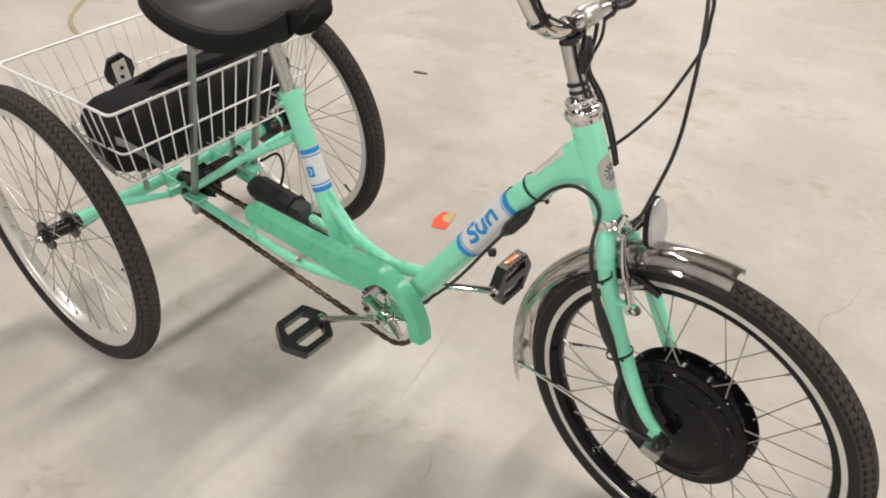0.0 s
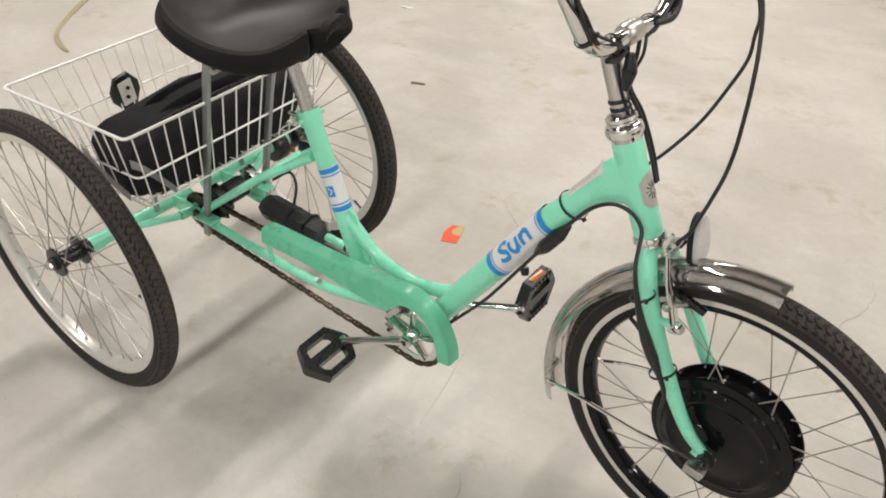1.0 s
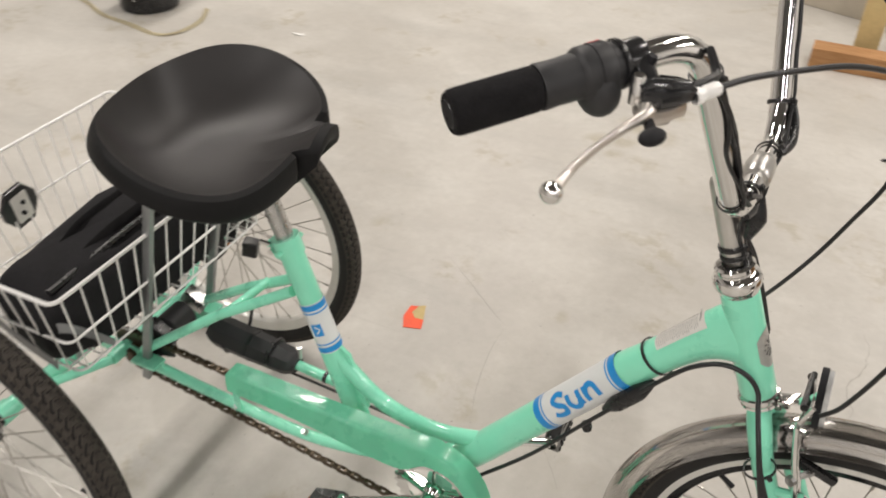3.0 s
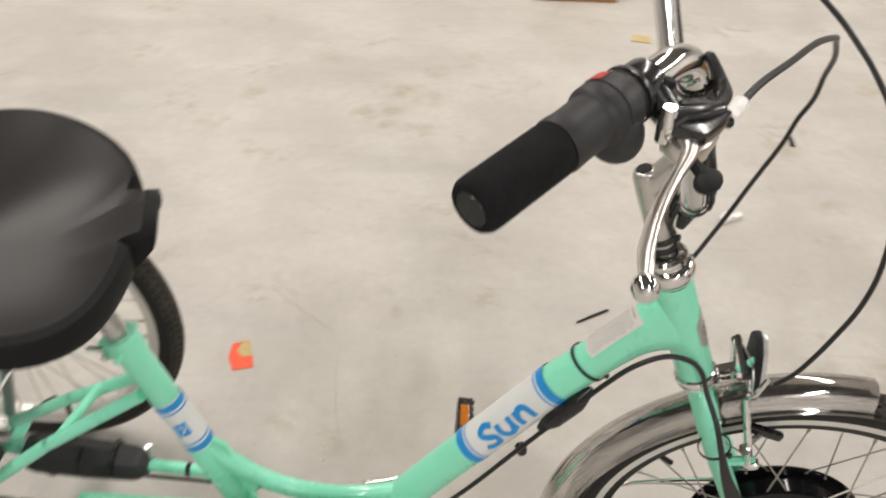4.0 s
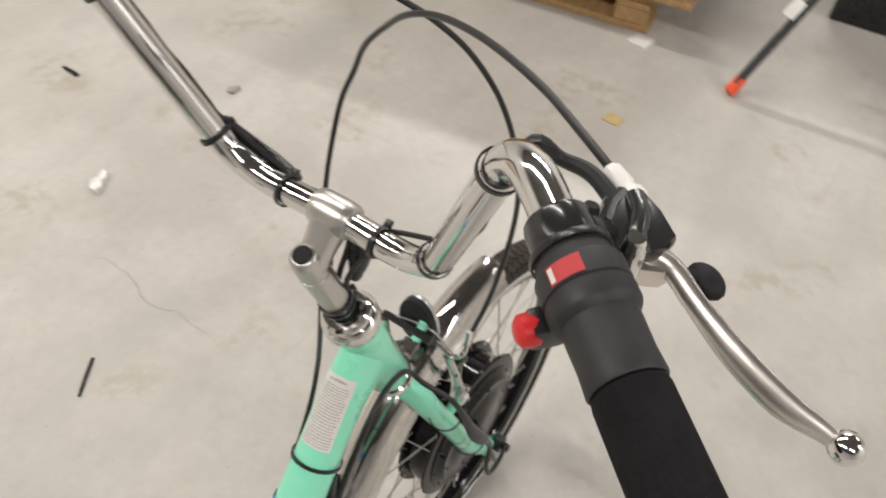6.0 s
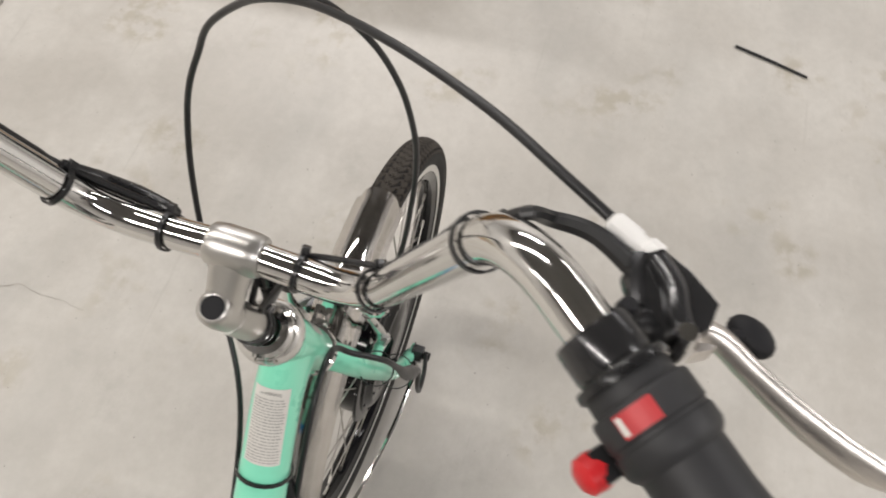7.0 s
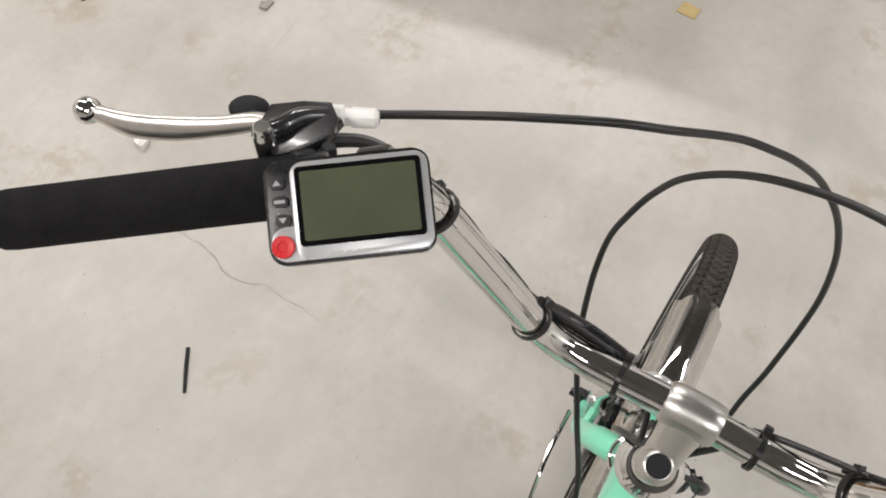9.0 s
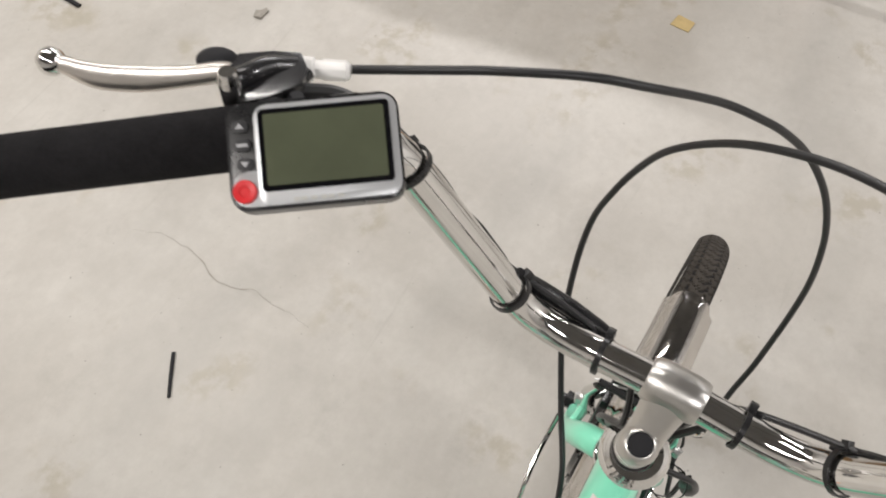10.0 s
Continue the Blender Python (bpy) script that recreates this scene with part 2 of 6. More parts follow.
def spline(pts, n=6):
    """Points on a smooth curve through pts (Catmull-Rom)."""
    p = [Vector(q) for q in pts]
    p = [2 * p[0] - p[1], *p, 2 * p[-1] - p[-2]]
    out = []
    for i in range(1, len(p) - 2):
        for k in range(n):
            t = k / n
            a, b, c, d = p[i - 1], p[i], p[i + 1], p[i + 2]
            out.append(0.5 * (2 * b + (c - a) * t + (2 * a - 5 * b + 4 * c - d) * t * t + (3 * b - a - 3 * c + d) * t ** 3))
    out.append(p[-2])
    return out


def spread(values, n):
    """Values at the control points, laid out along spline()."""
    k = np.linspace(0, len(values) - 1, n)
    return np.interp(k, range(len(values)), values)


def tube(bm, pts, r, seg=12, cap=True, flat=1.0, up=(0, 1, 0), closed=False):
    """Sweeps a round (or flattened) section along pts; r: one radius or one a point."""
    pts = [Vector(p) for p in pts]
    n = len(pts)
    rs = [r] * n if not hasattr(r, "__len__") else list(r)
    fl = [flat] * n if not hasattr(flat, "__len__") else list(flat)
    rings = []
    u = Vector(up)
    for i, p in enumerate(pts):
        if closed:
            d = (pts[(i + 1) % n] - pts[i - 1]).normalized()
        else:
            d = (pts[min(i + 1, n - 1)] - pts[max(i - 1, 0)]).normalized()
        s = d.cross(u)
        if s.length < 1e-3:
            s = d.orthogonal()
        s.normalize()
        w = s.cross(d).normalized()
        u = w
        rings.append([bm.verts.new(p + s * (rs[i] * fl[i] * math.cos(a)) + w * (rs[i] * math.sin(a))) for a in (2 * math.pi * k / seg for k in range(seg))])
    for i in range(n if closed else n - 1):
        a, b = rings[i], rings[(i + 1) % n]
        for k in range(seg):
            bm.faces.new((a[k], a[(k + 1) % seg], b[(k + 1) % seg], b[k]))
    if cap and not closed:
        bm.faces.new(rings[0][::-1])
        bm.faces.new(rings[-1])
    return bm


def ring(bm, c, axis, radius, r, seg=24, sub=8):
    """A torus round c."""
    ax = Vector(axis).normalized()
    s = ax.orthogonal().normalized()
    w = ax.cross(s)
    pts = [Vector(c) + (s * math.cos(a) + w * math.sin(a)) * radius for a in (2 * math.pi * k / seg for k in range(seg))]
    return tube(bm, pts, r, sub, up=ax, closed=True)


def lathe(bm, profile, c, axis, seg=32, close=False):
    """Turns (radius, height) pairs round an axis through c."""
    ax = Vector(axis).normalized()
    s = ax.orthogonal().normalized()
    w = ax.cross(s)
    rows = []
    for r, h in profile:
        if r < 1e-6:
            rows.append([bm.verts.new(Vector(c) + ax * h)])
        else:
            rows.append([bm.verts.new(Vector(c) + ax * h + (s * math.cos(a) + w * math.sin(a)) * r) for a in (2 * math.pi * k / seg for k in range(seg))])
    pairs = list(zip(rows, rows[1:]))
    if close:
        pairs.append((rows[-1], rows[0]))
    for a, b in pairs:
        for k in range(seg):
            k2 = (k + 1) % seg
            if len(a) == 1 and len(b) == 1:
                break
            if len(a) == 1:
                bm.faces.new((a[0], b[k2], b[k]))
            elif len(b) == 1:
                bm.faces.new((a[k], a[k2], b[0]))
            else:
                bm.faces.new((a[k], a[k2], b[k2], b[k]))
    return bm


def box(bm, size, m=None, bevel=0.0, seg=2):
    """A box centred on m, with rounded edges."""
    made = bmesh.ops.create_cube(bm, size=1.0, matrix=(m or Matrix()) @ Matrix.Diagonal((*size, 1)))
    if bevel:
        edges = list({e for v in made["verts"] for e in v.link_edges})
        bmesh.ops.bevel(bm, geom=edges, offset=bevel, segments=seg, affect="EDGES", profile=0.7)
    return bm


def plate(bm, outline, thick, m, bevel=0.0):
    """A flat plate: an outline in x, y of m, thick along its z."""
    lo = [bm.verts.new(m @ Vector((x, y, -thick / 2))) for x, y in outline]
    hi = [bm.verts.new(m @ Vector((x, y, thick / 2))) for x, y in outline]
    fs = [bm.faces.new(lo[::-1]), bm.faces.new(hi)]
    n = len(lo)
    for k in range(n):
        bm.faces.new((lo[k], lo[(k + 1) % n], hi[(k + 1) % n], hi[k]))
    if bevel:
        edges = [e for f in fs for e in f.edges]
        bmesh.ops.bevel(bm, geom=edges, offset=bevel, segments=2, affect="EDGES", profile=0.7)
    return bm


def rounded(w, h, r, n=5):
    """The outline of a rounded rectangle."""
    out = []
    for cx, cy, a0 in ((w / 2 - r, h / 2 - r, 0), (-w / 2 + r, h / 2 - r, 90), (-w / 2 + r, -h / 2 + r, 180), (w / 2 - r, -h / 2 + r, 270)):
        out += [(cx + r * math.cos(radians(a0 + 90 * k / n)), cy + r * math.sin(radians(a0 + 90 * k / n))) for k in range(n + 1)]
    return out


def axes(o, x, y):
    """A pose at o with its x along x, its y near y."""
    x = Vector(x).normalized()
    z = x.cross(Vector(y)).normalized()
    y = z.cross(x)
    return Matrix(((x[0], y[0], z[0], o[0]), (x[1], y[1], z[1], o[1]), (x[2], y[2], z[2], o[2]), (0, 0, 0, 1)))


def letters(name, body, size, m, material, parent):
    """Raised print, from the built-in font."""
    cu = bpy.data.curves.new(name, "FONT")
    cu.body, cu.size, cu.extrude = body, size, 0.0002
    cu.align_x, cu.align_y = "CENTER", "CENTER"
    tmp = bpy.data.objects.new(name, cu)
    me = bpy.data.meshes.new_from_object(tmp)
    bpy.data.objects.remove(tmp)
    me.materials.clear()
    me.materials.append(material)
    me.transform(m)
    ob = new(name, me)
    ob.parent = parent
    return ob


def B():
    return bmesh.new()


# ---- the hall ----
X0, X1, Y0, Y1, ZC = -7.0, 9.5, -7.0, 8.0, 5.0
bm = B()
box(bm, (X1 - X0 + 0.6, Y1 - Y0 + 0.6, 0.2), pose((X0 + X1) / 2, (Y0 + Y1) / 2, -0.1))
tagged(part("floor", bm, m_floor, flat=True), "smooth worn grey concrete hall floor with stains", "floor", kind="structure")
bm = B()
box(bm, (X1 - X0 + 0.6, Y1 - Y0 + 0.6, 0.2), pose((X0 + X1) / 2, (Y0 + Y1) / 2, ZC + 0.1))
tagged(part("ceiling", bm, m_ceil, flat=True), "dark steel ceiling deck over the hall", "ceiling", kind="structure")
for nm, sx, sy, px, py in (("wall_north", X1 - X0, 0.2, (X0 + X1) / 2, Y1 + 0.1), ("wall_south", X1 - X0, 0.2, (X0 + X1) / 2, Y0 - 0.1),
                           ("wall_east", 0.2, Y1 - Y0, X1 + 0.1, (Y0 + Y1) / 2), ("wall_west", 0.2, Y1 - Y0, X0 - 0.1, (Y0 + Y1) / 2)):
    bm = B()
    box(bm, (sx, sy, ZC), pose(px, py, ZC / 2))
    tagged(part(nm, bm, m_wall, flat=True), "plain pale painted hall wall", "wall", kind="structure")
lamp0 = None
for lx, ly, watts in LAMPS:
    if lamp0 is None:
        bm = B()
        box(bm, (0.30, 3.3, 0.10), pose(0, 0, 0.06), 0.01)
        lamp0 = tagged(part("ceiling_lamp", bm, m_lampbody), "long white fluorescent lamp housing under the ceiling", "ceiling lamp", "hall lamps")
        for dx in (-1.3, 1.3):
            bm = B()
            tube(bm, [(0, dx, 0.1), (0, dx, ZC - LAMP_Z)], 0.006, 6)
            part("hanger", bm, m_zinc, lamp0)
        lamp0.matrix_world = pose(lx, ly, LAMP_Z)
    else:
        copy_thing(lamp0, pose(lx, ly, LAMP_Z))


# ---- the tricycle: frame ----
tri = tagged(new("tricycle"), "mint green electric adult tricycle with rear wire basket", "tricycle")
REAR = pose(0.001, 0, 0, 0, 0, -0.2)
HT_T, HT_B = V(0.998, 0, 0.728), V(1.050, 0, 0.590)
AX = (HT_T - HT_B).normalized()
# the steered parts turn about the head tube
S = Matrix.Translation((0, 0.004, 0)) @ Matrix.Translation(HT_B) @ Matrix.Rotation(radians(-3.3), 4, AX) @ Matrix.Translation(-HT_B)

bm = B()
tube(bm, [HT_B, HT_B.lerp(HT_T, 0.03), HT_B.lerp(HT_T, 0.97), HT_T], [0.0205, 0.0215, 0.0215, 0.0205], 20)
tube(bm, [(0.648, 0, 0.2327), (0.700, 0, 0.301), (0.8845, 0, 0.5431)], [0.022, 0.024, 0.0235], 28)
# the flared end: upper and lower edge, from the tube to the head
FLARE_TOP = spline([(0.8638, 0, 0.5547), (0.885, 0, 0.5802), (0.906, 0, 0.6025), (0.926, 0, 0.6255), (0.950, 0, 0.6550), (0.972, 0, 0.6830), (0.999, 0, 0.7130)], 5)
FLARE_LOW = spline([(0.9012, 0, 0.5263), (0.921, 0, 0.5515), (0.943, 0, 0.5770), (0.966, 0, 0.6020), (0.993, 0, 0.6235), (1.022, 0, 0.6265), (1.046, 0, 0.6050)], 5)


def flare(f, a, lift=0.0):
    """A place on the flared joint: f along it, a round it from its upper edge (towards the chain side), lift off its skin."""
    k = f * (len(FLARE_TOP) - 1)
    i = min(int(k), len(FLARE_TOP) - 2)
    hi, lo = FLARE_TOP[i].lerp(FLARE_TOP[i + 1], k - i), FLARE_LOW[i].lerp(FLARE_LOW[i + 1], k - i)
    half, wide = (hi - lo) / 2, 0.0237 - 0.0037 * f
    return (hi + lo) / 2 + half * (math.cos(a) * (1 + lift / half.length)) + V(0, -1, 0) * (math.copysign(abs(math.sin(a)) ** 0.85, math.sin(a)) * (wide + lift))


rows = [[bm.verts.new(flare(i / 20, 2 * math.pi * k / 28)) for k in range(28)] for i in range(21)]
for p, q in zip(rows, rows[1:]):
    for k in range(28):
        bm.faces.new((p[k], p[(k + 1) % 28], q[(k + 1) % 28], q[k]))
tube(bm, [(0.3885, 0, 0.592), (0.43, 0, 0.464), (0.50, 0, 0.245)], 0.0185, 18)
tube(bm, [(0.394, 0, 0.574), (0.3855, 0, 0.601)], 0.0215, 18)
ct = spline([(0.432, 0, 0.452), (0.452, 0, 0.410), (0.485, 0, 0.371), (0.535, 0, 0.330), (0.600, 0, 0.311), (0.655, 0, 0.313), (0.715, 0, 0.330)], 5)
tube(bm, ct, 0.0128, 14)
plate(bm, [(-0.02, -0.03), (0.05, -0.055), (0.02, 0.045), (0.0, 0.06)], 0.006, axes((0.462, 0, 0.362), (1, 0, 0), (0, 0, 1)))
tube(bm, [(0.653, -0.034, 0.240), (0.653, 0.034, 0.240)], 0.0215, 18)
tube(bm, [(0.650, 0, 0.238), (0.57, 0, 0.247), (0.49, 0, 0.258)], 0.018, 14)
for sy in (-1, 1):
    tube(bm, spline([(0.60, sy * 0.022, 0.243), (0.548, sy * 0.045, 0.262), (0.43, sy * 0.06, 0.259), (0.26, sy * 0.062, 0.272), (0.10, sy * 0.064, 0.292)], 5), 0.0095, 12)
    tube(bm, [(0.398, sy * 0.014, 0.517 + 0.004 * sy), (0.27, sy * 0.038, 0.437), (0.115, sy * 0.068, 0.322)], 0.0085, 12)
    box(bm, (0.15, 0.006, 0.034), pose(0.075, sy * 0.066, 0.300, 0, 4, 0), 0.002)
    box(bm, (0.05, 0.03, 0.006), pose(0.13, sy * 0.078, 0.312), 0.002)
tube(bm, [(0.285, -0.033, 0.446), (0.325, 0.026, 0.480)], 0.007, 10)
tube(bm, [(0.07, -0.10, 0.308), (0.07, 0.10, 0.308)], 0.011, 12)
frame_ob = part("frame", bm, m_mint, tri, "glossy mint green welded steel tube frame")

for sy in (-1, 1):
    bm = B()
    tube(bm, [(0, sy * 0.02, 0.304), (0, sy * 0.272, 0.304)], 0.0145, 16)
    tube(bm, [(0, sy * 0.250, 0.304), (0, sy * 0.276, 0.304)], 0.018, 16)
    tube(bm, [(0.0, sy * 0.21, 0.304), (0.07, sy * 0.10, 0.308)], 0.008, 10)
    part("axle_tube", bm, m_mint, tri, "", REAR)
bm = B()
tube(bm, [(0.391, -0.030, 0.586), (0.391, 0.0, 0.586), (0.391, 0.032, 0.586)], 0.004, 8)
box(bm, (0.012, 0.012, 0.026), pose(0.372, -0.006, 0.583, 0, -17, 0), 0.002)
part("seat_clamp", bm, m_mint, tri)
bm = B()
tube(bm, [(0.370, -0.014, 0.590), (0.352, -0.014, 0.590)], 0.004, 8)
tube(bm, [(0.371, -0.020, 0.580), (0.371, 0.012, 0.580)], 0.005, 8)
part("clamp_bolt", bm, m_chrome, tri)


def sleeve(p0, p1, r, a, b, name, mat, parent, seg=20, label=""):
    """A thin printed band round a tube, from a to b of the way."""
    p0, p1 = Vector(p0), Vector(p1)
    bm = B()
    tube(bm, [p0.lerp(p1, a), p0.lerp(p1, b)], r, seg, cap=False)
    return part(name, bm, mat, parent, label)


D0, D1 = V(0.700, 0, 0.301), V(0.8825, 0, 0.5405)
sleeve(D0, D1, 0.0246, 0.550, 1.080, "tube_decal", m_decal, frame_ob, 28, "white decal band on the down tube")
for a in (0.550, 1.040):
    sleeve(D0, D1, 0.0249, a, a + 0.040, "decal_stripe", m_blue, frame_ob, 28)
for a in (0.600, 1.023):
    sleeve(D0, D1, 0.0249, a, a + 0.008, "decal_stripe", m_blue, frame_ob, 28)
sleeve(V(0.4200, 0, 0.497), V(0.4485, 0, 0.411), 0.0191, 0, 1, "tube_decal", m_decal, frame_ob, 24, "white decal band on the seat tube")
for a in (0.02, 0.165, 0.80, 0.87):
    sleeve(V(0.4200, 0, 0.497), V(0.4485, 0, 0.411), 0.0194, a, a + (0.11 if a in (0.02, 0.87) else 0.03), "decal_stripe", m_blue, frame_ob, 24)


def wrapped(name, strokes, width, p0, p1, r, a0, parent, mat):
    """Flat print bent round a tube: strokes are runs of (along, round) in metres from the middle; a0: the side that faces out."""
    p0, p1 = Vector(p0), Vector(p1)
    d = (p1 - p0).normalized()
    side = V(0, -1, 0)
    upn = d.cross(side).normalized() * -1
    if upn.z < 0:
        upn = -upn
    mid = (p0 + p1) / 2
    bm = B()
    for run in strokes:
        run = spline([(x, y, 0) for x, y in run], 4 if len(run) > 2 else 8)
        rows = []
        for i, q in enumerate(run):
            t = (run[min(i + 1, len(run) - 1)] - run[max(i - 1, 0)]).normalized()
            nrm = V(-t.y, t.x, 0) * (width / 2)
            row = []
            for s in (-1, 1):
                w = q + nrm * s
                a = a0 + w.y / r
                row.append(bm.verts.new(mid + d * w.x + (side * math.cos(a) + upn * math.sin(a)) * r))
            rows.append(row)
        for a, b in zip(rows, rows[1:]):
            bm.faces.new((a[0], b[0], b[1], a[1]))
    return part(name, bm, mat, parent, flat=True)


DM0, DM1 = D0.lerp(D1, 0.625), D0.lerp(D1, 1.010)
LOGO = [[(-0.021, 0.010), (-0.031, 0.014), (-0.040, 0.008), (-0.034, 0.001), (-0.025, -0.004), (-0.027, -0.012), (-0.038, -0.012), (-0.044, -0.008)],
        [(-0.015, 0.007), (-0.0155, -0.004), (-0.010, -0.0115), (-0.003, -0.011), (0.001, -0.005)],
        [(0.002, 0.007), (0.002, -0.012)],
        [(0.013, -0.012), (0.013, 0.007)], [(0.0135, -0.001), (0.018, 0.0055), (0.025, 0.006), (0.0295, 0.000), (0.030, -0.012)]]
for run in LOGO:
    wrapped("logo_shape", [[(x * 1.13 + 0.004, y * 1.12) for x, y in run]], 0.0078, DM0, DM1, 0.0254, 0.42, frame_ob, m_blue)
wrapped("logo_shape", [[(-0.010, y), (0.012, y)] for y in (-0.0066, -0.0033, 0.0, 0.0033, 0.0066)], 0.0034, V(0.4200, 0, 0.497), V(0.4485, 0, 0.411), 0.0196, 0.25, frame_ob, m_blue)
wrapped("logo_shape", [[(-0.006, -0.003), (0.0, 0.004), (0.007, -0.002)]], 0.0022, V(0.4200, 0, 0.497), V(0.4485, 0, 0.411), 0.0199, 0.25, frame_ob, m_decal)

# the warning label on top of the down tube, and the badge on the head tube
def on_label(f, w, lift):
    """A place on the label: f up it, w across it in radians."""
    return flare(0.475 + 0.345 * f, w, lift)


bm = B()
rows = [[bm.verts.new(on_label(f, w, 0.0006)) for w in np.linspace(-0.62, 0.80, 9)] for f in np.linspace(0, 1, 10)]
for a, b in zip(rows, rows[1:]):
    for k in range(8):
        bm.faces.new((a[k], b[k], b[k + 1], a[k + 1]))
label_ob = part("warning_label", bm, m_label, frame_ob, "white paper warning label with fine dark print")


def printed(f, w0, w1, thick):
    """One bar of print across the label."""
    ws = np.linspace(w0, w1, 5)
    rr = [(bm.verts.new(on_label(f - thick / 2, w, 0.0011)), bm.verts.new(on_label(f + thick / 2, w, 0.0011))) for w in ws]
    for a, b in zip(rr, rr[1:]):
        bm.faces.new((a[0], b[0], b[1], a[1]))


random.seed(4)
for i in range(22):
    bm = B()
    w = -0.50
    while w < 0.60:
        d = random.uniform(0.06, 0.20)
        printed(0.05 + i * 0.0385, w, min(w + d, 0.68), 0.012)
        w += d + 0.035
    part("print_line", bm, m_faint, label_ob, flat=True)
c = on_label(0.94, 0.09, 0.0016)
letters("warning_word", "WARNING", 0.0038, axes(c, on_label(0.94, 0.19, 0.0016) - c, on_label(0.97, 0.09, 0.0016) - c), m_faint, label_ob)
bm = B()
hc = HT_B.lerp(HT_T, 0.47)
hx = AX.cross(V(0, 1, 0)).normalized()
hx = hx if hx.x > 0 else -hx
rows = []
for i in range(9):
    a = -0.95 + 1.9 * i / 8
    o = (hx * math.cos(a) + V(0, -1, 0) * math.sin(a)) * 0.0219
    h = 0.026 * (1 - 0.45 * (abs(a) / 0.95) ** 3)
    rows.append((bm.verts.new(hc + o - AX * h), bm.verts.new(hc + o + AX * h)))
for a, b in zip(rows, rows[1:]):
    bm.faces.new((a[0], b[0], b[1], a[1]))
badge = part("head_badge", bm, m_badge, frame_ob, "worn silver sun-ray badge on the head tube")
bm = B()
for k in range(12):
    t0 = 2 * math.pi * k / 12
    for s, r_in, r_out in ((0.0, 0.004, 0.013),):
        pa = []
        for rr, ww in ((r_in, 0.0007), (r_out, 0.0013)):
            for sg in (-1, 1):
                y, z = rr * math.cos(t0) - sg * ww * math.sin(t0), rr * math.sin(t0) + sg * ww * math.cos(t0)
                a = y / 0.0219
                pa.append(bm.verts.new(hc + (hx * math.cos(a) + V(0, -1, 0) * math.sin(a)) * 0.0222 + AX * z))
        bm.faces.new((pa[0], pa[1], pa[3], pa[2]))
part("badge_rays", bm, m_ink, badge, flat=True)

# headset
for nm, c, k in (("headset_cup", HT_T, 1), ("lower_headset_cup", HT_B, -1)):
    bm = B()
    if k == 1:
        prof = [(0.0135, 0.0345), (0.0195, 0.034), (0.0222, 0.0315), (0.0224, 0.027), (0.0205, 0.0245), (0.0208, 0.0225), (0.0248, 0.020), (0.0268, 0.015), (0.0270, 0.009), (0.0252, 0.004), (0.0230, 0.001), (0.0215, -0.003)]
    else:
        prof = [(0.0195, 0.002), (0.0235, 0.0), (0.0250, -0.004), (0.0245, -0.008), (0.0215, -0.011), (0.0225, -0.014), (0.0200, -0.017)]
    lathe(bm, prof, c, AX, 28)
    part(nm, bm, m_chrome, tri, "polished chrome headset bearing cup")

# seat post, struts and saddle
bm = B()
PD = V(0.394 - 0.43, 0, 0.577 - 0.464).normalized()
tube(bm, [V(0.3885, 0, 0.592) - PD * 0.05, V(0.3885, 0, 0.592) + PD * 0.135], 0.0135, 16)
part("seat_post", bm, m_steel, tri, "bare steel seat post")
for sy in (-1, 1):
    bm = B()
    p0, p1 = V(0.112, sy * 0.068 + (0.006 if sy < 0 else 0.03), 0.262), V(0.228, sy * 0.085, 0.715)
    d = (p1 - p0).normalized()
    box(bm, (0.0145, 0.010, (p1 - p0).length), axes((p0 + p1) / 2, d.cross(V(0, 1, 0)), V(0, 1, 0)), 0.003)
    strut = part("seat_strut", bm, m_zinc, tri, "flat grey steel strut from axle to saddle")
    for f in (0.035, 0.10):
        bm = B()
        q = p0.lerp(p1, f)
        lathe(bm, [(0, -0.010), (0.006, -0.010), (0.0065, -0.006), (0.0065, 0.006), (0.006, 0.010), (0, 0.010)], q, (0, 1, 0), 10)
        part("bolt", bm, m_steel, strut)


